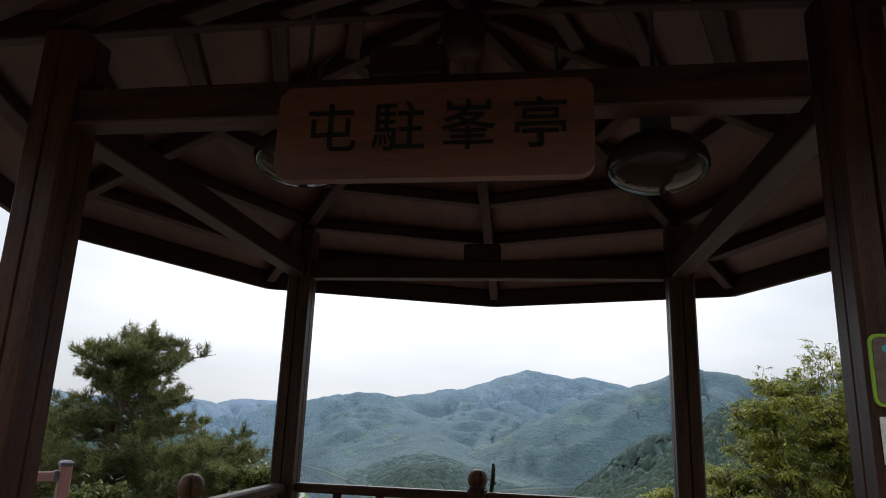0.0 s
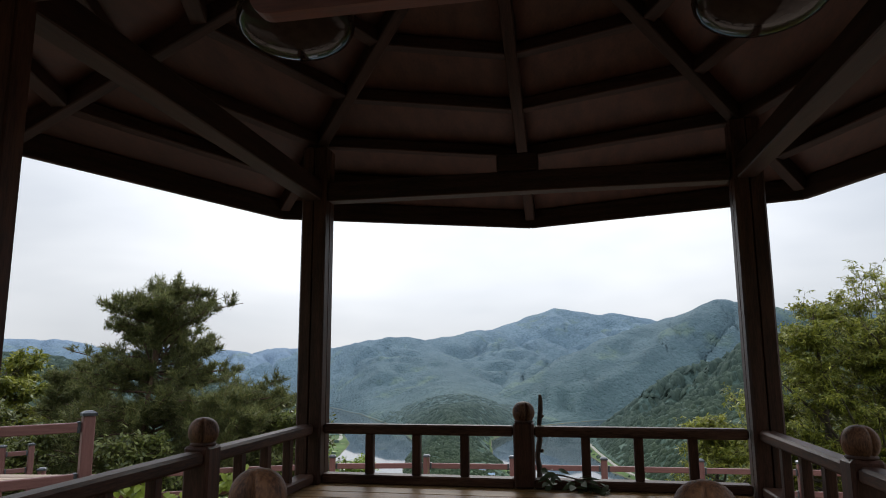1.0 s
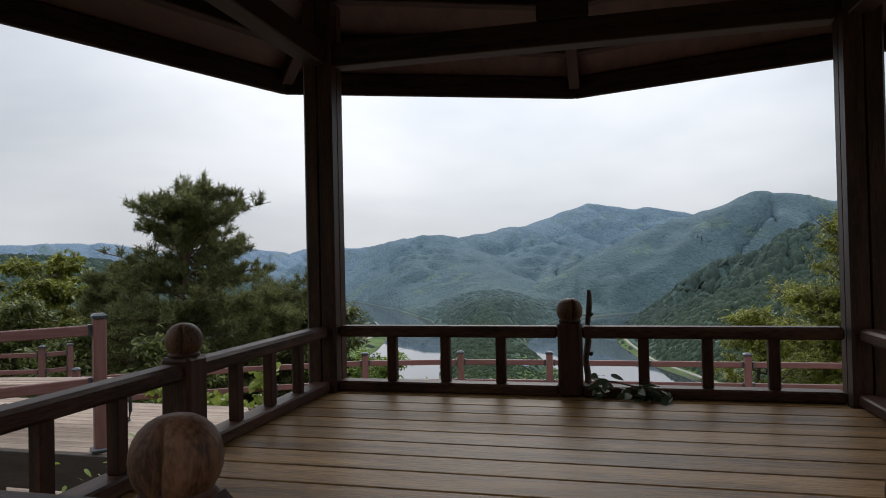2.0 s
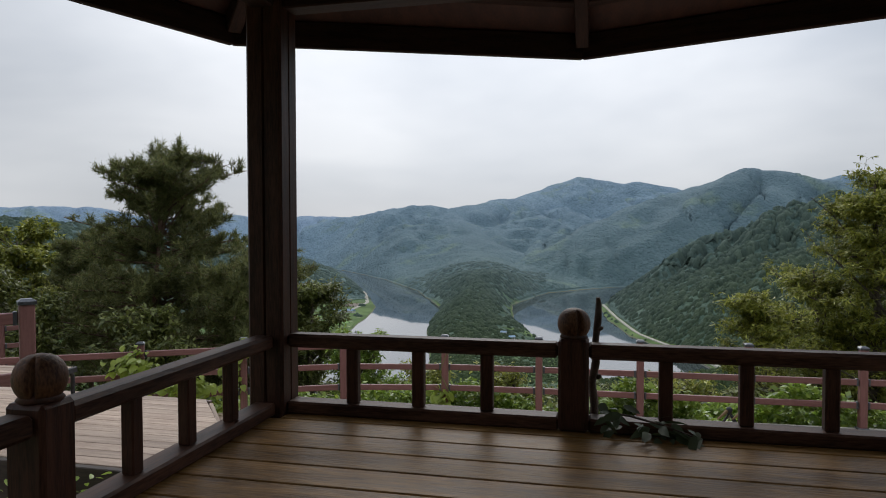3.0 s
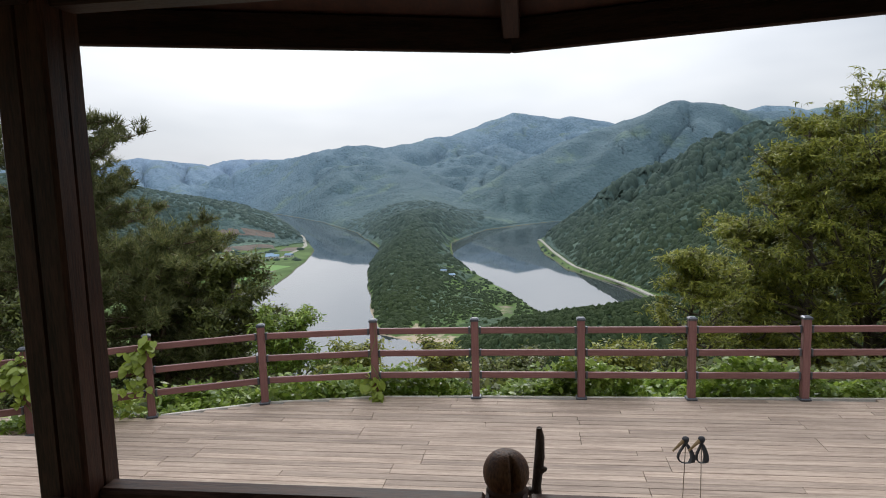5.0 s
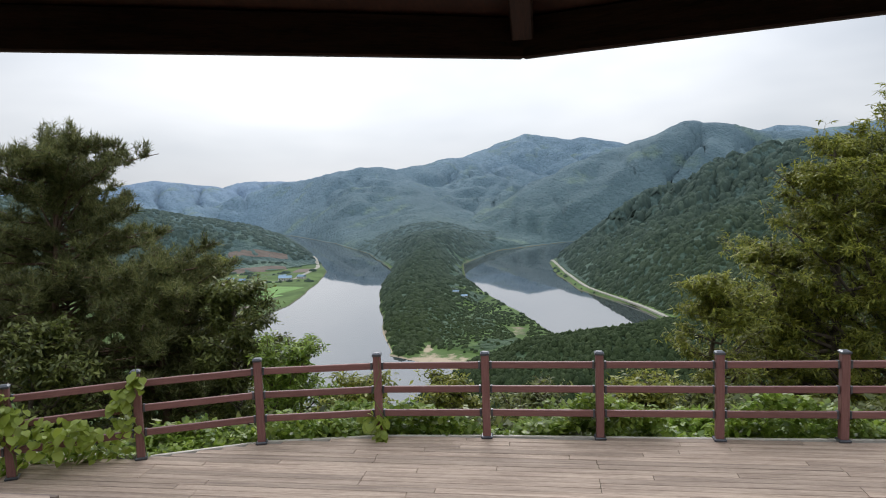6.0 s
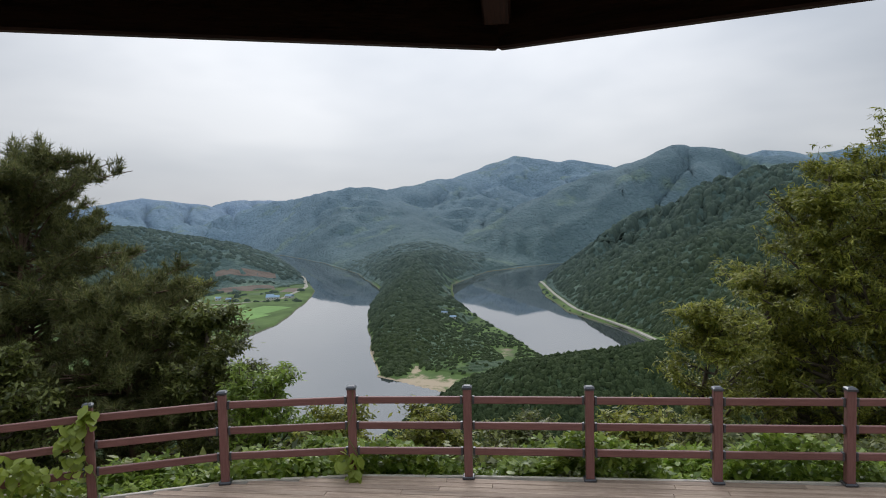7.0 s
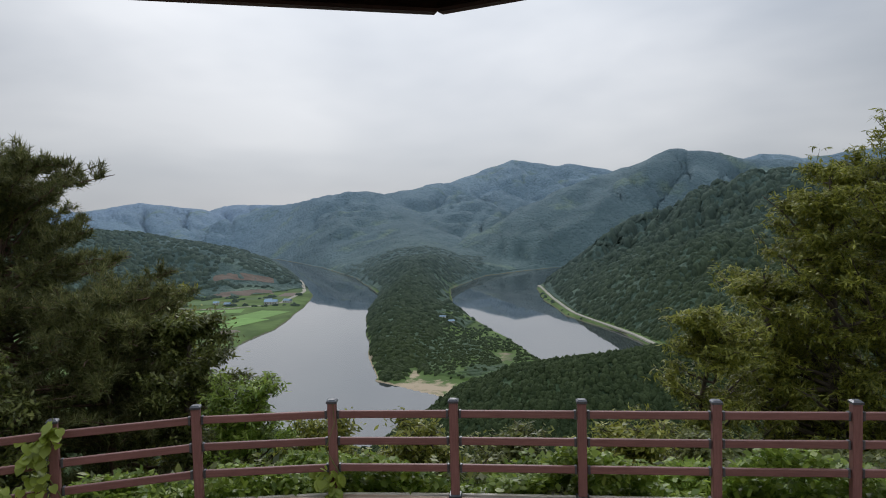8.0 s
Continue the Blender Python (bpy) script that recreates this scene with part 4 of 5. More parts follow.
def pine(x, y, top, spread, label, seed, low, needles=15):
    rs = np.random.RandomState(seed)
    z0 = ground_z(x, y) - 0.3
    tree = thing("pine_tree", x, y, z0, label, "tree", "trees beyond the fence")
    stem = limb_points(rs, (0, 0, 0), (rs.normal(0, 0.2), rs.normal(0, 0.2), top - z0 - 0.55), 0.15, 12)
    limbs = [(stem, 0.15, 0.025)]
    spots, axes = [], []
    whorls = 17
    for w in range(whorls):
        f = ((low - z0) + (top - low) * (w / (whorls - 0.3)) ** 0.9) / (top - z0)
        s = stem[0] + (stem[-1] - stem[0]) * f
        share = 1 - w / whorls
        s = s + np.array([0, 0, rs.normal(0, 0.1)])
        for k in range(8):
            a = k * 0.785 + w * 0.7 + rs.normal(0, 0.25)
            s = stem[0] + (stem[-1] - stem[0]) * f + np.array([0, 0, rs.normal(0, 0.24)])
            reach = spread * (0.52 + 0.48 * share**0.7) * rs.uniform(0.6, 1.12) * (1.0 + 0.16 * math.sin(2.3 * a + w))
            e = s + np.array([math.cos(a) * reach, math.sin(a) * reach, reach * rs.uniform(0.0, 0.4)])
            pts = limb_points(rs, s, e, 0.07 * reach, 8)
            limbs.append((pts, 0.018 + 0.03 * share, 0.008))
            for j in range(15):
                g = rs.uniform(0.2, 1.0)
                i0 = pts[min(int(g * 7), 7)]
                d = np.array([math.cos(a), math.sin(a), 0.6]) * 0.5 + rs.normal(0, 0.6, 3)
                d[2] = abs(d[2]) * 0.9
                d *= rs.uniform(0.2, 0.6) * (0.6 + 0.4 * share) / np.linalg.norm(d)
                tw = limb_points(rs, i0, i0 + d, 0.03, 4)
                limbs.append((tw, 0.007, 0.004))
                for q in range(5):
                    at = tw[1] + (tw[3] - tw[1]) * q / 4 + rs.normal(0, 0.035, 3)
                    spots.append(at)
                    v = (tw[3] - tw[1]) / np.linalg.norm(tw[3] - tw[1]) + np.array([0, 0, 0.45]) + rs.normal(0, 0.25, 3)
                    axes.append(v / np.linalg.norm(v))
    for k in range(9):                         # several leaders crown the tree
        a, out = k * 0.9 + rs.normal(0, 0.3), spread * rs.uniform(0.1, 0.55)
        e = stem[-1] + np.array([math.cos(a) * out, math.sin(a) * out, rs.uniform(0.0, 0.75) - 0.35 * out])
        pts = limb_points(rs, stem[-3], e, 0.05, 6)
        limbs.append((pts, 0.02, 0.006))
        for q in range(26):
            at = pts[rs.randint(2, 6)] + rs.normal(0, 0.11, 3)
            spots.append(at)
            v = np.array([math.cos(a) * 0.3, math.sin(a) * 0.3, 0.9]) + rs.normal(0, 0.3, 3)
            axes.append(v / np.linalg.norm(v))
    for q in range(30):
        spots.append(stem[-1] + np.array([rs.normal(0, 0.12), rs.normal(0, 0.12), rs.uniform(-0.5, 0.0)]))
        axes.append(np.array([rs.normal(0, 0.3), rs.normal(0, 0.3), 0.9]))
    piece("trunk", joined_tubes("trunk", limbs, M_PINEBARK), tree, pose(x, y, z0))
    piece("crown", needle_tufts("crown", np.array(spots), np.array(axes), rs, M_PINE, needles), tree, pose(x, y, z0))
    return tree


pine(-11.1, 17.5, 2.95, 2.7, "tall bushy pine with long dark green needles", 11, -3.0)
pine(-8.1, 16.8, 0.3, 2.05, "lower pine with spreading dark branches beyond the fence", 12, -3.2, 12)
pine(-14.9, 19.5, 0.75, 1.5, "slim dark pine behind the taller one", 13, -3.2, 10)
for n, (x, y) in enumerate(BEHIND):
    broadleaf("broadleaf_tree", x, y, 7.5 + (n * 37 % 20) / 10, 3.4, "unseen dark green tree added behind the pavilion to block sky light", M_LEAF_D, 60 + n, 3000, 0.55, 0.5, 0.0, group="trees behind the pavilion", twigs=4)
YG, DG = "yellow-green broadleaf tree with dense feathery crown", "dark green broadleaf tree on the slope below the deck"
broadleaf("broadleaf_tree", 8.1, 20.6, 5.0, 4.0, "tall yellow-green chestnut with feathery open crown", M_LEAF, 121, 96000, 0.165, 0.21, -4.0, boughs=120, twigs=9, steep=0.7, whorl=7, leaders=13)
for x, y, top, spread, mat, seed, leaves, leaf, slim, low, label in (
    (13.0, 19.5, 2.6, 3.2, M_LEAF, 22, 12000, 0.17, 0.30, -4.0, YG), (6.3, 20.0, 2.1, 2.9, M_LEAF, 23, 54000, 0.15, 0.23, -4.5, YG),
    (9.8, 16.8, -0.1, 2.4, M_LEAF_D, 28, 22000, 0.16, 0.38, -4.5, DG), (14.5, 15.5, 0.8, 2.6, M_LEAF_D, 29, 12000, 0.17, 0.36, -4.0, DG),
    (3.5, 18.2, -0.8, 2.0, M_LEAF, 30, 26000, 0.13, 0.25, -5.0, YG), (-18.3, 20.3, 0.7, 3.4, M_LEAF, 24, 34000, 0.19, 0.42, -4.0, YG),
    (-22.9, 20.0, 0.9, 3.4, M_LEAF, 33, 12000, 0.2, 0.4, -4.0, YG), (-15.2, 16.0, -0.35, 2.2, M_LEAF_D, 25, 16000, 0.15, 0.4, -3.5, DG),
    (-12.2, 14.6, -0.9, 1.7, M_LEAF_D, 34, 13000, 0.14, 0.4, -3.5, DG), (-9.2, 14.6, -1.0, 1.5, M_LEAF_D, 35, 12000, 0.14, 0.4, -3.5, DG),
    (-17.5, 13.6, -0.3, 2.2, M_LEAF_D, 36, 9000, 0.15, 0.4, -3.5, DG)):
    broadleaf("broadleaf_tree", x, y, top, spread, label, mat, seed, leaves, leaf, slim, low, boughs=62, twigs=8, whorl=6 if label == YG else 1)
broadleaf("broadleaf_tree", -6.4, 16.6, -0.6, 1.6, "slender green tree beside the pine", M_LEAF_D, 26, 22000, 0.13, 0.36, -5.2, boughs=56, twigs=7)
broadleaf("broadleaf_tree", 10.6, 21.8, 4.3, 3.4, YG, M_LEAF, 38, 28000, 0.18, 0.23, -4.0, boughs=84, twigs=7, steep=0.5, whorl=7)
broadleaf("broadleaf_tree", 5.3, 21.0, 0.8, 2.4, YG, M_LEAF, 39, 48000, 0.14, 0.23, -6.0, boughs=64, twigs=7, steep=0.3, whorl=6)
broadleaf("broadleaf_tree", -9.2, 20.2, -0.45, 2.0, YG, M_LEAF, 37, 20000, 0.17, 0.38, -4.5, boughs=50)
broadleaf("broadleaf_tree", -4.85, 15.5, -0.55, 1.0, "small bright green young tree beyond the fence", M_VINE, 27, 15000, 0.12, 0.32, -3.9, stout=0.35, boughs=52, twigs=6, steep=0.6, whorl=5)
for n, (x, y, top) in enumerate(((-1.6, 14.4, -1.5), (-0.2, 15.2, -1.85), (1.4, 14.6, -1.55), (2.7, 15.4, -1.9), (-3.3, 14.9, -1.75))):
    broadleaf("broadleaf_shrub", x, y, top, 0.95, "leafy green shrub rising behind the fence", M_LEAF_D if n % 2 else M_LEAF, 80 + n, 9000, 0.11, 0.42, -4.4, group="shrubs behind the fence", stout=0.25, boughs=44, twigs=5, steep=0.5)


def undergrowth(label, name, points, mat, seed, leaves, leaf, height, slim=0.6, lift=-0.12):
    """A bank of leaves over the slope behind the fence."""
    rs = np.random.RandomState(seed)
    (x0, x1), (d0, d1) = points
    x = rs.uniform(x0, x1, leaves)
    d = rs.uniform(d0, d1, leaves)
    y = np.interp(x, [p[0] for p in POSTS], [p[1] for p in POSTS]) + d
    heap = rough_noise(x, y, 0.9, seed, 3)
    z = np.maximum(land(x, y) + WATER, DECK - 1.0 - d * 0.35) * 0 + DECK + lift - d * 0.38 + height * (heap - 0.35) * 2.0
    z = z - np.abs(rs.normal(0, 0.16, leaves))
    c = np.stack([x, y, z], -1)
    ob = new(name, leaf_mesh(name, c, rs.uniform(0.6, 1.2, leaves) * leaf, mat, rs, 0.2, slim))
    return tagged(ob, label, "shrubs", kind="stuff")


undergrowth("bright green vines and shrubs behind the deck fence", "undergrowth", ((-11, 9.4), (0.10, 1.7)), M_VINE, 31, 50000, 0.115, 0.58, 0.7, 0.12)
undergrowth("dark green brushwood on the slope below the fence", "brushwood", ((-16, 18), (0.9, 9.0)), M_LEAF_D, 32, 70000, 0.17, 0.75, 0.5, 0.12)


BANK_ROAD = [(142, 690), (112, 820), (52, 985), (28, 1150), (8, 1330), (0, 1400)]


# woods on the peninsula, the near spur and the opposite slopes
def woods():
    rs = np.random.RandomState(7)

    def scatter(n, d0, d1, a0, a1):
        az = np.radians(rs.uniform(a0, a1, n))
        d = np.exp(rs.uniform(math.log(d0), math.log(d1), n))
        return d * np.sin(az), d * np.cos(az), d

    def domes(x, y, z, size, tall, sides, rings):
        """Lumpy crowns: rings of corners at (radius, height), and an apex; they close up along the slope."""
        gx, gy = ((land(x + 5, y) - land(x - 5, y)) / 10).clip(-1.8, 1.8), ((land(x, y + 5) - land(x, y - 5)) / 10).clip(-1.8, 1.8)
        n, steps = len(x), 2 * math.pi * np.arange(sides) / sides
        unit = np.concatenate([np.stack([r * np.cos(steps + 0.5 * k), r * np.sin(steps + 0.5 * k), np.full(sides, h)], -1) for k, (r, h) in enumerate(rings)] + [np.array([[0, 0, 1.0]])])
        tri, last = [], sides * len(rings)
        for q in range(len(rings) - 1):
            for k in range(sides):
                i, j = q * sides + k, q * sides + (k + 1) % sides
                tri += [(i, j, i + sides), (j, j + sides, i + sides)]
        tri += [(last - sides + k, last - sides + (k + 1) % sides, last) for k in range(sides)]
        turn = rs.uniform(0, 6.28, n)
        c, s = np.cos(turn)[:, None], np.sin(turn)[:, None]
        shape = unit[None] * rs.uniform(0.74, 1.26, (n, len(unit), 1))
        vx, vy = shape[..., 0] * c - shape[..., 1] * s, shape[..., 0] * s + shape[..., 1] * c
        verts = np.stack([vx * size[:, None] + x[:, None], vy * size[:, None] + y[:, None], (shape[..., 2] * tall[:, None] + vx * gx[:, None] + vy * gy[:, None]) * size[:, None] + z[:, None]], -1).reshape(-1, 3)
        return verts, (np.array(tri)[None] + len(unit) * np.arange(n)[:, None, None]).reshape(-1)

    x, y, d = scatter(66000, 400, 1800, -47, 27)
    h = land(x, y)
    open_field = rough_noise(x, y, 120, 90, 3)
    east = (x > np.interp(y, [500, 700, 960, 1330, 1560], [60, 66, -24, -85, -40])) & (y > 480)
    right = x - np.interp(y, [600, 800, 1000, 1300], [-100, -130, -150, -200])
    hedge = np.abs(rough_noise(x, y, 70, 95, 2) - 0.5) < 0.014
    farm = (x < -300) & (x > -760) & (y < 1650) & (h < 12) & ~(hedge & (h > 2.2) & (y > 1060))
    soil = ((np.abs(x + 560) < 62) & (np.abs(y - 1240) < 34)) | ((np.abs(x + 600) < 64) & (np.abs(y - 1330) < 36)) | ((np.abs(x + 470) < 20) & (np.abs(y - 1240) < 34))
    glade = (right > 0) & ~east & (y < 1350) & (y > 500) & (open_field < 0.56) & (rs.uniform(0, 1, len(x)) < 0.66)
    keep = (h > 2.0) & ~farm & ~soil & ~glade & ((h > 12) | (right < 0) | (east & (h > 6.0)) | (rs.uniform(0, 1, len(x)) < 0.34) | (open_field > 0.56)) & ((y < 1520 + 60 * open_field) | ((x > -480) & (x < -130) & (rs.uniform(0, 1, len(x)) < (2080 - y) / 500)))
    keep &= to_line(x, y, [(px_, py_, 0) for px_, py_ in BANK_ROAD])[0] > 8.5
    x, y, h, d = (v[keep] for v in (x, y, h, d))
    size = rs.uniform(0.6, 1.25, len(x)) ** 1.2 * 3.9 * np.clip(d / 900, 0.85, 1.5)
    size = np.where((x > np.interp(y, [600, 800, 1000, 1300], [-100, -130, -150, -200])) & (h < 11) & (x < 60), 0.62 * size, size)
    sink = np.clip((1750 - y) / 500, 0.35, 1)  # crowns close into an even canopy far off
    far_v, far_f = domes(x, y, h + WATER + size * 0.1, size, rs.uniform(0.5, 0.9, len(x)) * sink, 5, ((1.08, -0.6), (0.72, 0.6)))
    # the spur below the deck, whose crowns show singly
    x, y, d = scatter(17000, 215, 385, -18, 24)
    h = land(x, y)
    keep = h > 3.0
    x, y, h, d = (v[keep] for v in (x, y, h, d))
    size = rs.uniform(0.7, 1.8, len(x))
    near_v, near_f = domes(x, y, h + WATER + size * 0.5, size, rs.uniform(0.6, 1.4, len(x)), 5, ((1.05, -0.2), (0.7, 0.55)))
    verts, faces = np.concatenate([far_v, near_v]), np.concatenate([far_f, near_f + len(far_v)])
    data = bpy.data.meshes.new("woods")
    data.vertices.add(len(verts))
    data.vertices.foreach_set("co", verts.ravel())
    data.loops.add(len(faces))
    data.loops.foreach_set("vertex_index", faces)
    data.polygons.add(len(faces) // 3)
    data.polygons.foreach_set("loop_start", np.arange(0, len(faces), 3))
    data.polygons.foreach_set("use_smooth", np.ones(len(faces) // 3, bool))
    data.update()
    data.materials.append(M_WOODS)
    return tagged(new("woods", data), "dense green deciduous woods on the river slopes", "woods", kind="stuff")


def woods_material():
    m = bpy.data.materials.new("distant_crowns")
    m.use_nodes = True
    n, l = m.node_tree.nodes, m.node_tree.links
    bsdf = n["Principled BSDF"]
    geo = n.new("ShaderNodeNewGeometry")
    xyz = n.new("ShaderNodeSeparateXYZ")
    l.new(geo.outputs["Position"], xyz.inputs[0])
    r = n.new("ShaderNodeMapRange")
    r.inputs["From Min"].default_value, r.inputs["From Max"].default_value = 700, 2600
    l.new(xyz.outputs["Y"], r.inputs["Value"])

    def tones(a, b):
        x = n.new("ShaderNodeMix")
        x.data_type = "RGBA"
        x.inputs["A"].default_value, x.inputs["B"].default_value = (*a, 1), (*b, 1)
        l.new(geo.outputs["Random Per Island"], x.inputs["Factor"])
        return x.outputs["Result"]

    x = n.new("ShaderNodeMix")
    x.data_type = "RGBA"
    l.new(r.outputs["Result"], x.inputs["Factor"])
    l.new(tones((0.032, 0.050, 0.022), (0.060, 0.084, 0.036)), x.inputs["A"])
    # far crowns take bluish tones: aerial haze painted into their colour
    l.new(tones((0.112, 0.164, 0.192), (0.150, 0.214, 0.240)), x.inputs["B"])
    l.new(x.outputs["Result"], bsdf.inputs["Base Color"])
    bsdf.inputs["Roughness"].default_value = 0.9
    bsdf.inputs["Specular IOR Level"].default_value = 0.1
    t = n.new("ShaderNodeTexNoise")
    t.inputs["Scale"].default_value = 0.9
    l.new(geo.outputs["Position"], t.inputs["Vector"])
    bp = n.new("ShaderNodeBump")
    bp.inputs["Strength"].default_value, bp.inputs["Distance"].default_value = 0.8, 1.4
    l.new(t.outputs["Fac"], bp.inputs["Height"])
    l.new(bp.outputs["Normal"], bsdf.inputs["Normal"])
    return m


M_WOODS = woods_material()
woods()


# ---------------------------------------------------------------- things in and round the pavilion
def walking_stick():
    s = thing("branch_stick", 0.06, 5.045, 0.0, "knotty dark bare branch leaning on the railing", "stick")
    pts = [(0.0, 0.0, -0.02), (0.008, 0.004, 0.08), (-0.004, 0.0, 0.17), (0.012, 0.0, 0.26), (0.01, 0.004, 0.35), (0.02, 0.0, 0.44), (0.022, 0.003, 0.50), (0.02, 0.0, 0.53)]
    piece("shaft", tube("shaft", pts, [0.017, 0.018, 0.016, 0.0175, 0.014, 0.0155, 0.013, 0.008], M_BARK_D, 9), s, pose(-0.005, 5.06, 0.0))
    for x, z, a in ((0.02, 0.20, 30), (-0.01, 0.33, 200), (0.02, 0.40, 80)):
        piece("knot", lathe("knot", [(0.009, -0.01), (0.013, 0.0), (0.007, 0.016), (0.002, 0.02)], M_BARK_D, 8), s, pose(x - 0.002, 5.06, z, 70, 0, a))


M_BARK_D = material("dark_bare_branch", (0.03, 0.02, 0.015), (0.09, 0.06, 0.043), 14, (2, 2, 1), 0.75, 0.8, 0.006, 0.0)
walking_stick()


def leaf_blade(name, length, width, mat, lobes=0.0):
    """One broad leaf lying along x, folded along its midrib; lobes widens it to a heart."""
    half = [(0.0, 0.10 + 0.2 * lobes), (0.12, 0.36 + 0.12 * lobes), (0.32, 0.5), (0.6, 0.40), (0.82, 0.2), (1.0, 0.0)]
    mid = [(-0.0, 0.0)] + [(t, 0.0) for t, _ in half[1:]]
    verts = [(t * length, 0, -0.12 * length * t * t) for t, _ in mid]
    back = -0.10 * lobes
    left = [((t + (back if i == 0 else 0)) * length, wd * width, 0.05 * length * wd - 0.12 * length * t * t) for i, (t, wd) in enumerate(half[:-1])]
    n = len(verts)
    verts += left + [(x, -y, z) for x, y, z in left]
    k = len(left)
    faces = []
    for i in range(k - 1):
        faces.append((i, i + 1, n + i + 1, n + i))
        faces.append((i + 1, i, n + k + i, n + k + i + 1))
    faces += [(k - 1, k, n + k - 1), (k, k - 1, n + 2 * k - 1)]
    return smooth(mesh_of(name, verts, faces, mat))


rs_leaf = random.Random(8)
M_WILT = leaf_material("wilted_leaves", (0.015, 0.028, 0.010), (0.07, 0.09, 0.04), 0.65, 0.25)
sprig = thing("leafy_sprig", 0.16, 4.90, 0.0, "cut leafy twig with wilting dark leaves on the floor", "twig")
piece("stem", tube("stem", [(-0.13, 0.03, 0.09), (-0.02, 0.0, 0.085), (0.10, -0.01, 0.06), (0.24, -0.03, 0.02)], [0.005, 0.005, 0.004, 0.002], M_BARK_D, 6), sprig, pose(0.16, 4.90, 0.0))
blade = [leaf_blade("leaf", l, wd, M_WILT) for l, wd in ((0.07, 0.035), (0.09, 0.038), (0.055, 0.03))]
for k in range(46):
    t = rs_leaf.random()
    x, z = -0.14 + 0.36 * t, 0.085 - 0.075 * t
    piece("leaf", rs_leaf.choice(blade), sprig, pose(0.16 + x + rs_leaf.uniform(-0.03, 0.03), 4.90 + rs_leaf.uniform(-0.06, 0.05), max(0.012, z + rs_leaf.uniform(-0.03, 0.05)),
          rs_leaf.uniform(-50, 50), rs_leaf.uniform(-25, 40), rs_leaf.uniform(-170, 20)))


M_CORK = material("cork_grip", (0.16, 0.10, 0.045), (0.27, 0.175, 0.08), 30, (1, 1, 1), 0.7, 0.3, 0.002, 0.0)
M_SHAFT = material("grey_pole_tube", (0.22, 0.18, 0.14), (0.32, 0.27, 0.215), 20, (1, 1, 1), 0.4, 0.0, 0.002, 0.0, metal=0.4)


def trekking_pole(x, y, lean, wide):
    s = thing("trekking_pole", x, y, DECK, "cork-gripped trekking pole with black wrist strap on the deck", "trekking pole", "pair of trekking poles")
    top = Vector((x + 0.02, y, -0.56))
    foot = Vector((x + lean, y + 0.05, DECK))
    piece("shaft", tube("shaft", [tuple(foot - Vector((x, y, DECK))), tuple(top - Vector((x, y, DECK)) - Vector((0.0, 0, 0.05)))], [0.002, 0.003], M_SHAFT, 8), s, pose(x, y, DECK))
    d = Vector((-0.085, -0.03, -0.07))
    piece("grip", tube("grip", [(0, 0, 0), tuple(d * 0.3), tuple(d * 0.7), tuple(d), tuple(d * 1.04)], [0.014, 0.013, 0.009, 0.007, 0.010], M_CORK, 12), s, pose(*top), "golden cork grip")
    piece("pommel", lathe("pommel", [(0.012, -0.03), (0.022, -0.015), (0.024, 0.0), (0.018, 0.012), (0.008, 0.017)], M_BLACK, 14), s, pose(*top), "black rubber pommel")
    loop = []
    for k in range(21):
        a = 2 * math.pi * k / 20
        loop.append((wide * math.sin(a) * (0.5 - 0.5 * math.cos(a)) * 1.3, 0.012 * math.sin(2 * a), -0.085 + 0.085 * math.cos(a)))
    verts, faces = [], []
    for i, (lx, ly, lz) in enumerate(loop):
        t = 0.010 + (0.010 if 3 < i < 9 else 0)
        verts += [(lx - t * 0.6, ly - t, lz), (lx + t * 0.6, ly - t, lz), (lx + t * 0.6, ly + t, lz), (lx - t * 0.6, ly + t, lz)]
    for i in range(20):
        for k in range(4):
            faces.append((4 * i + k, 4 * i + (k + 1) % 4, 4 * i + 4 + (k + 1) % 4, 4 * i + 4 + k))
    piece("wrist_strap", mesh_of("wrist_strap", verts, faces, M_BLACK), s, pose(*top, 0, 0, 8), "black woven wrist strap")


trekking_pole(0.965, 7.65, -0.02, 0.055)
trekking_pole(1.07, 7.66, 0.03, 0.035)

# notices on the front column
face_y = SOUTH - COL - 0.006
M_GREEN = material("lime_green_frame", (0.22, 0.38, 0.02), (0.28, 0.46, 0.03), 12, (1, 1, 1), 0.4, 0.0, 0.002, 0.0)
M_WOODPRINT = material("brown_board_print", (0.07, 0.045, 0.04), (0.14, 0.09, 0.075), 4, (1, 1, 12), 0.5, 0.0, 0.002, 0.0)
M_PAPER = material("weathered_white_paper", (0.55, 0.53, 0.50), (0.74, 0.72, 0.70), 14, (1, 1, 1), 0.7, 0.1, 0.002, 0.0)
M_WHITE = material("white_print", (0.72, 0.72, 0.70), (0.8, 0.8, 0.78), 14, (1, 1, 1), 0.6, 0.0, 0.002, 0.0)
M_TEAL = material("teal_print", (0.04, 0.30, 0.36), (0.06, 0.38, 0.44), 14, (1, 1, 1), 0.6, 0.0, 0.002, 0.0)


def rounded_plate(name, w, h, t, r, mat):
    ring = []
    for cx, cz, a0 in ((w / 2 - r, h / 2 - r, 0), (-w / 2 + r, h / 2 - r, 90), (-w / 2 + r, -h / 2 + r, 180), (w / 2 - r, -h / 2 + r, 270)):
        for k in range(5):
            a = radians(a0 + k * 22.5)
            ring.append((cx + r * math.cos(a), cz + r * math.sin(a)))
    n = len(ring)
    verts = [(x, -t / 2, z) for x, z in ring] + [(x, t / 2, z) for x, z in ring]
    return mesh_of(name, verts, [(i, (i + 1) % n, n + (i + 1) % n, n + i) for i in range(n)] + [tuple(range(n)), tuple(range(n, 2 * n))[::-1]], mat)


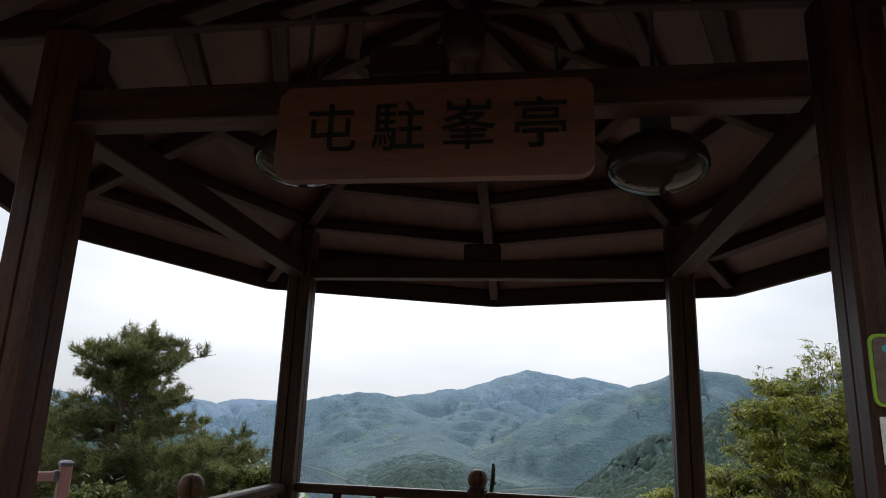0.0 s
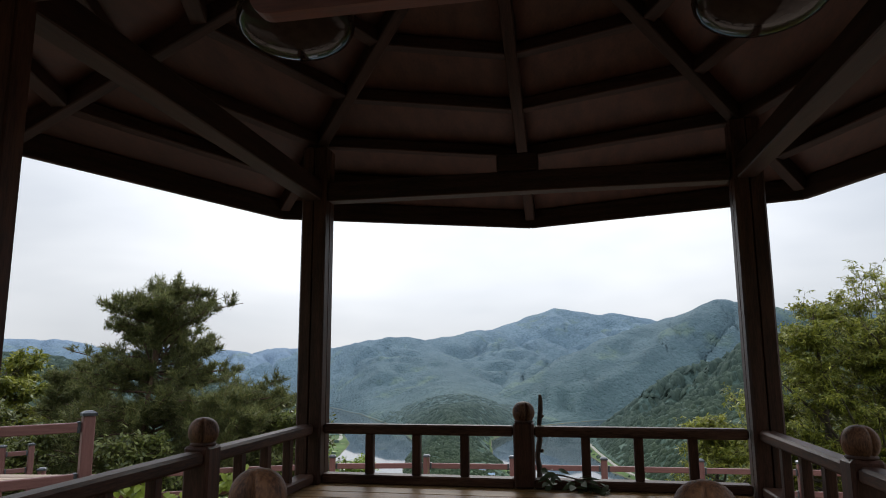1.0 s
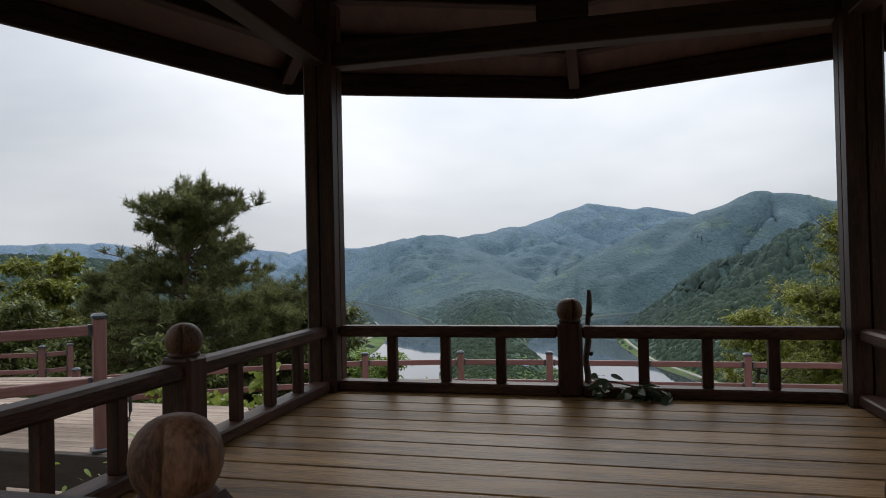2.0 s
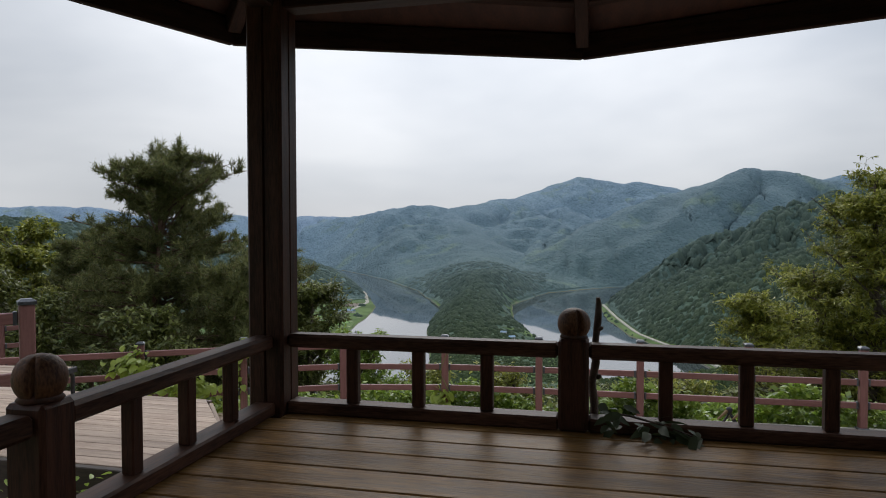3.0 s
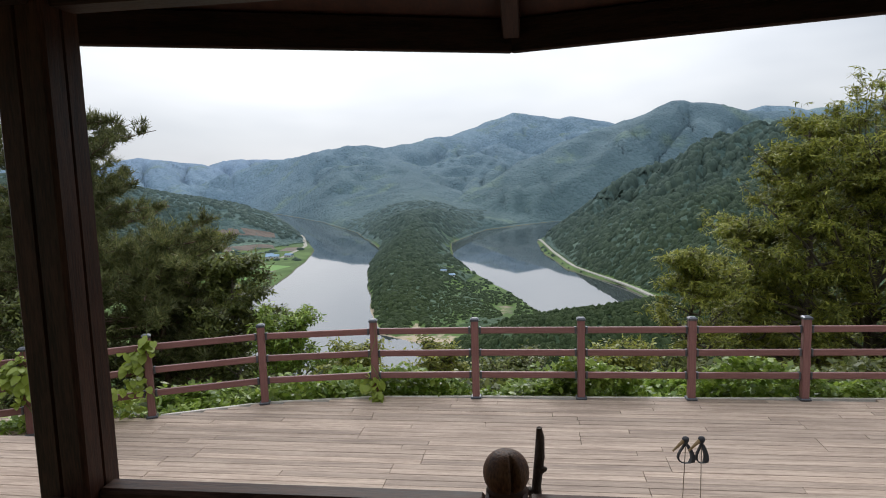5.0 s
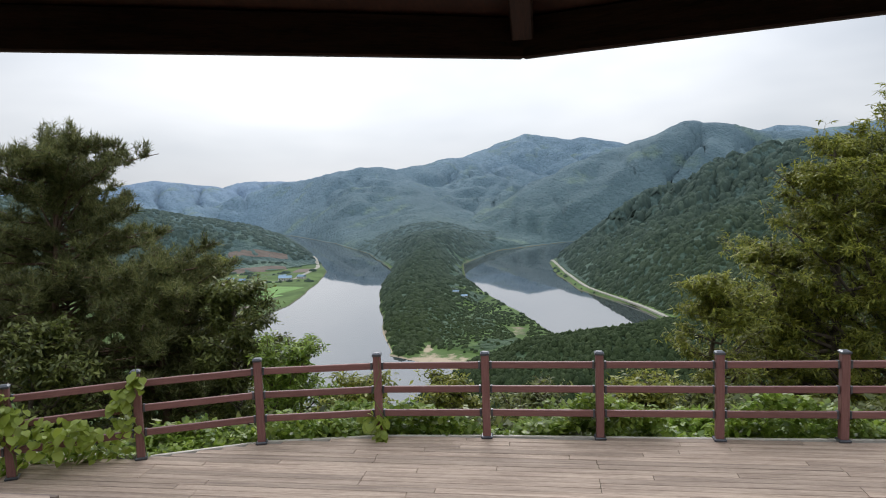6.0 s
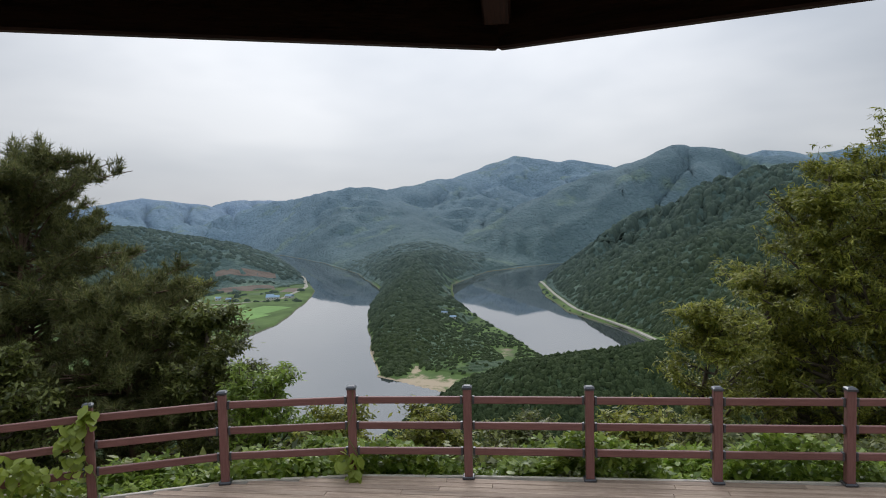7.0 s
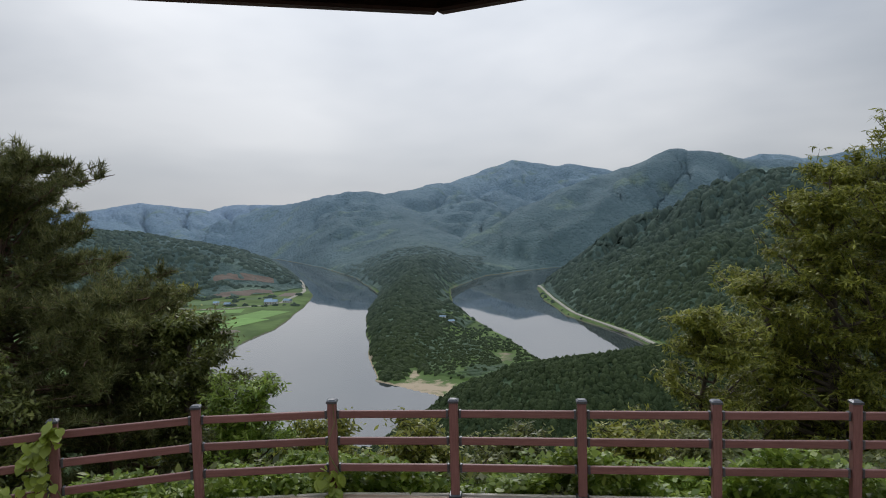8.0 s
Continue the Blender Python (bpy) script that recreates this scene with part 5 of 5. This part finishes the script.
nx = 1.30
plaque = thing("plaque", nx, face_y, 0.97, "brown plaque with lime green border on the column", "plaque")
piece("frame", rounded_plate("frame", 0.15, 0.19, 0.008, 0.022, M_GREEN), plaque, pose(nx, face_y, 0.97))
piece("panel", rounded_plate("panel", 0.134, 0.174, 0.004, 0.018, M_WOODPRINT), plaque, pose(nx, face_y - 0.005, 0.97))
piece("emblem", rounded_plate("emblem", 0.05, 0.02, 0.003, 0.009, M_TEAL), plaque, pose(nx - 0.02, face_y - 0.008, 1.025))
piece("print", rounded_plate("print", 0.07, 0.016, 0.003, 0.005, M_WHITE), plaque, pose(nx, face_y - 0.008, 1.0))
notice = thing("notice", nx + 0.005, face_y, 0.79, "weathered white paper notice pinned below the plaque", "notice")
piece("sheet", rounded_plate("sheet", 0.145, 0.12, 0.002, 0.004, M_PAPER), notice, pose(nx + 0.005, face_y, 0.79))


# low bench on the raised deck
def bench(x, y, turn):
    s = thing("bench", x, y, MID, "low backless bench with pale slats and black iron ends", "bench", turn=turn)
    m = pose(x, y, MID, 0, 0, turn)
    for k in range(4):
        piece("seat_slat", block("seat_slat", 1.8, 0.085, 0.04, M_DECK, 0.006), s, m @ pose(0, -0.15 + 0.1 * k, 0.42))
    piece("foot_board", block("foot_board", 1.1, 0.16, 0.035, M_DECK, 0.006), s, m @ pose(-0.42, -0.26, 0.20))
    for sx in (-0.88, 0.88):
        pts = [(0, -0.17, 0.4), (0, -0.2, 0.36), (0, -0.2, 0.1), (0, -0.17, 0.02), (0, 0, 0.012), (0, 0.17, 0.02), (0, 0.2, 0.1), (0, 0.2, 0.36), (0, 0.17, 0.4)]
        piece("iron_end", tube("iron_end", pts, [0.018] * len(pts), M_BLACK, 8), s, m @ pose(sx, 0, 0), "black iron leg frame")
        piece("end_cap", block("end_cap", 0.03, 0.42, 0.05, M_BLACK, 0.006), s, m @ pose(sx + math.copysign(0.03, sx), 0, 0.415), "black iron end strip")
    piece("leg_brace", block("leg_brace", 0.04, 0.5, 0.04, M_BLACK, 0.006), s, m @ pose(-0.42, -0.1, 0.165))
    for dy in (-0.3, 0.1):
        piece("short_leg", block("short_leg", 0.04, 0.04, 0.15, M_BLACK, 0.006), s, m @ pose(-0.42, dy, 0.075))
    return s


bench(-5.42, 6.98, 8)

# vines over the fence
vine_leaves = [leaf_blade("leaf", l, wd, M_CLIMB, 1.0) for l, wd in ((0.10, 0.10), (0.135, 0.13), (0.085, 0.08), (0.06, 0.055))]


def vine(label, x, y, heaps, count, seed, tendril=0.0):
    """Broad climbing leaves heaped round a fence post. heaps: offset along and across, height and size of each heap."""
    r = random.Random(seed)
    s = thing("vine", x, y, DECK, label, "vine", "vines on the fence")
    pts = [(0.06, 0.07, -0.1), (0.07, 0.02, 0.3), (-0.06, -0.05, 0.6), (0.06, -0.06, 0.9), (0.03, 0.0, 1.12)]
    if tendril:
        pts += [(0.05, 0.0, 1.12 + tendril * 0.6), (0.05, 0.02, 1.12 + tendril)]
    piece("stem", tube("stem", pts, [0.007, 0.007, 0.006, 0.005, 0.004, 0.0025, 0.0015][: len(pts)], M_STEM, 6), s, pose(x, y, DECK))
    for n in range(count):
        hx, hy, hz, size = r.choice(heaps)
        piece("leaf", r.choice(vine_leaves), s, pose(x + hx + r.gauss(0, size * 0.6), y + hy + r.gauss(0, size * 0.4), DECK + max(0.02, hz + r.gauss(0, size * 0.5)),
              r.uniform(-30, 30), r.uniform(10, 60), r.uniform(-170, -10)))
    return s


M_STEM = material("green_vine_stem", (0.10, 0.13, 0.03), (0.16, 0.2, 0.06), 12, (1, 1, 1), 0.6, 0.0, 0.002, 0.0)
vine("broad green vine leaves climbing a fence post", -5.207, 11.34, [(0.05, -0.05, 1.05, 0.10), (-0.08, -0.08, 0.9, 0.13), (-0.16, -0.06, 0.75, 0.10), (-0.1, -0.08, 0.5, 0.14), (-0.3, 0.02, 0.25, 0.2), (-0.6, -0.15, 0.15, 0.2)], 190, 3, 0.26)
vine("bright green vine heaped over the fence rails", -6.46, 10.64, [(0.0, -0.08, 0.95, 0.18), (-0.1, -0.1, 0.75, 0.24), (0.2, -0.05, 0.6, 0.26), (0.5, 0.1, 0.55, 0.22), (0.8, 0.3, 0.5, 0.2)], 290, 5)
vine("vine leaves round the foot of a fence post", -2.303, 12.24, [(0.0, -0.03, 0.2, 0.1), (-0.1, 0.03, 0.33, 0.12), (0.06, -0.08, 0.08, 0.08)], 44, 6)
vine("low vine leaves creeping over the lower fence rail", -7.7, 9.95, [(0.0, 0.1, 0.3, 0.3), (0.5, 0.3, 0.2, 0.25)], 110, 7)

# shrub beside the pavilion, below its railing
shrub = thing("shrub", -3.5, 5.95, -1.25, "yellow-green leafy shrub growing beside the platform edge", "shrub")
r_s = random.Random(9)
small = [leaf_blade("leaf", l, wd, M_VINE, 0.3) for l, wd in ((0.06, 0.035), (0.08, 0.045))]
piece("stem", tube("stem", [(0, 0, -1.3), (0.02, 0.01, 0.0), (0.0, 0.0, 0.35)], [0.016, 0.012, 0.004], M_STEM, 6), shrub, pose(-3.5, 5.95, -1.25))
for n in range(220):
    piece("leaf", r_s.choice(small), shrub, pose(-3.5 + r_s.gauss(0, 0.24), 5.95 + r_s.gauss(0, 0.12), -1.2 + r_s.gauss(0.16, 0.13), r_s.uniform(-40, 40), r_s.uniform(-10, 50), r_s.uniform(0, 360)))

# ---------------------------------------------------------------- farmland and far bank
M_WALL = material("pale_house_wall", (0.5, 0.49, 0.46), (0.65, 0.64, 0.6), 0.6, (1, 1, 1), 0.8, 0.0, 0.02, 0.1)
M_ROOF = material("blue_grey_roof", (0.16, 0.26, 0.38), (0.24, 0.36, 0.48), 0.6, (1, 1, 1), 0.5, 0.0, 0.02, 0.25)
M_ROAD = material("pale_gravel_road", (0.27, 0.26, 0.215), (0.40, 0.38, 0.32), 0.08, (1, 1, 1), 0.9, 0.2, 0.3, 0.0)
M_GLAZE = material("dark_window", (0.02, 0.025, 0.03), (0.05, 0.055, 0.06), 1, (1, 1, 1), 0.2, 0.0, 0.02, 0.0)


def house(x, y, w, d, h, turn, label):
    z = ground_z(x, y)
    s = thing("house", x, y, z, label, "house", "farm buildings", turn=turn)
    m = pose(x, y, z, 0, 0, turn)
    piece("wall", block("wall", w, d, h, M_WALL, 0.05), s, m @ pose(0, 0, h / 2 - 0.2))
    e, r = 0.6, 0.30 * d
    verts = [(-w / 2 - e, -d / 2 - e, h - 0.3), (w / 2 + e, -d / 2 - e, h - 0.3), (w / 2 + e, d / 2 + e, h - 0.3), (-w / 2 - e, d / 2 + e, h - 0.3), (-w / 2 - e, 0, h + r), (w / 2 + e, 0, h + r)]
    piece("roof", mesh_of("roof", verts, [(0, 1, 5, 4), (2, 3, 4, 5), (0, 4, 3), (1, 2, 5), (3, 2, 1, 0)], M_ROOF), s, m)
    for k in range(max(2, int(w / 4))):
        piece("window", block("window", 1.6, 0.1, 1.2, M_GLAZE, 0.02), s, m @ pose(-w / 2 + w * (k + 0.5) / max(2, int(w / 4)), -d / 2 - 0.02, h * 0.5))


for x, y, w, d, h, a in ((-452, 1108, 22, 10, 5, 10), (-430, 1128, 14, 9, 4, -20), (-468, 1135, 12, 8, 4, 30), (-520, 1085, 10, 8, 4, 0), (-548, 1100, 9, 7, 4, 15)):
    house(x, y, w, d, h, a, "low farmhouse with a blue-grey roof among fields")
for x, y, a in ((-108, 850, 20), (-120, 862, -10)):
    house(x, y, 7, 5, 3, a, "small pale hut among trees on the peninsula")


def ribbon(name, label, line, width, lift, mat, category="road"):
    """A track that follows the land along a bent line."""
    pts = []
    for (ax, ay), (bx, by) in zip(line, line[1:]):
        for k in range(12):
            pts.append((ax + (bx - ax) * k / 12, ay + (by - ay) * k / 12))
    pts.append(line[-1])
    px, py = np.array(pts).T
    for _ in range(6):
        px[1:-1], py[1:-1] = (px[:-2] + 2 * px[1:-1] + px[2:]) / 4, (py[:-2] + 2 * py[1:-1] + py[2:]) / 4
    tx, ty = np.gradient(px), np.gradient(py)
    ln = np.hypot(tx, ty)
    nx_, ny_ = -ty / ln, tx / ln
    verts, faces = [], []
    heights = land(px, py) + WATER + lift
    for i, z in enumerate(heights):
        for o, dz in ((-0.5, -1.5), (-0.42, 0.0), (0.42, 0.0), (0.5, -1.5)):
            verts.append((px[i] + nx_[i] * o * width, py[i] + ny_[i] * o * width, max(z + dz, WATER - 0.6)))
    for i in range(len(px) - 1):
        for k in range(3):
            faces.append((4 * i + k, 4 * i + k + 1, 4 * i + 4 + k + 1, 4 * i + 4 + k))
    return tagged(new(name, mesh_of(name, verts, faces, mat)), label, category, kind="structure")




def field(x, y, wd, dp, turn, mat, label):
    """A field laid over the land."""
    c, s = math.cos(radians(turn)), math.sin(radians(turn))
    n, verts, faces = 8, [], []
    for i in range(n + 1):
        for j in range(n + 1):
            u, v = (i / n - 0.5) * wd, (j / n - 0.5) * dp
            verts.append((x + u * c - v * s, y + u * s + v * c))
    px, py = np.array(verts).T
    verts = np.stack([px, py, land(px, py) + WATER + 0.35], -1).tolist()
    for i in range(n):
        for j in range(n):
            a = i * (n + 1) + j
            faces.append((a, a + n + 1, a + n + 2, a + 1))
    return tagged(new("field", smooth(mesh_of("field", verts, faces, mat))), label, "field", "fields by the river", "structure")


M_CROP = material("young_green_crop", (0.12, 0.24, 0.05), (0.17, 0.31, 0.075), 0.05, (1, 6, 1), 0.9, 0.3, 0.4, 0.2)
M_CROP2 = material("dark_green_crop", (0.06, 0.12, 0.035), (0.10, 0.17, 0.05), 0.05, (1, 6, 1), 0.9, 0.3, 0.4, 0.2)
M_SOIL = material("bare_brown_soil", (0.135, 0.105, 0.085), (0.215, 0.17, 0.14), 0.04, (1, 4, 1), 0.95, 0.3, 0.4, 0.15)
for x, y, wd, dp, turn, mat, label in (
    (-425, 905, 90, 50, 70, M_CROP, "bright green paddy field by the river"), (-420, 985, 80, 55, 75, M_CROP, "bright green paddy field by the river"),
    (-505, 930, 70, 80, 20, M_CROP2, "darker green field with rows"), (-505, 1015, 80, 40, 15, M_CROP, "bright green paddy field by the river"),
    (-400, 835, 26, 22, 40, M_SOIL, "patch of bare sandy soil"), (-500, 1190, 60, 36, 25, M_CROP2, "darker green field with rows"),
    (-560, 1240, 110, 30, 30, M_SOIL, "brown ploughed strip on the slope"), (-600, 1330, 120, 26, 25, M_SOIL, "brown ploughed strip on the slope"),
    (-470, 1240, 30, 60, 5, M_SOIL, "brown ploughed strip on the slope"), (-600, 1120, 90, 60, 20, M_CROP2, "darker green field with rows")):
    field(x, y, wd, dp, turn, mat, label)
ribbon("road", "pale gravel track on the far river bank", BANK_ROAD, 6.0, 0.8, M_ROAD)
ribbon("road", "pale winding track through the fields", [(-440, 1115), (-447, 1200), (-455, 1290), (-500, 1400), (-530, 1470)], 8.0, 0.6, M_ROAD)
ribbon("road", "narrow farm track between green fields", [(-450, 1095), (-520, 1040), (-640, 1060)], 5.0, 0.6, M_ROAD)
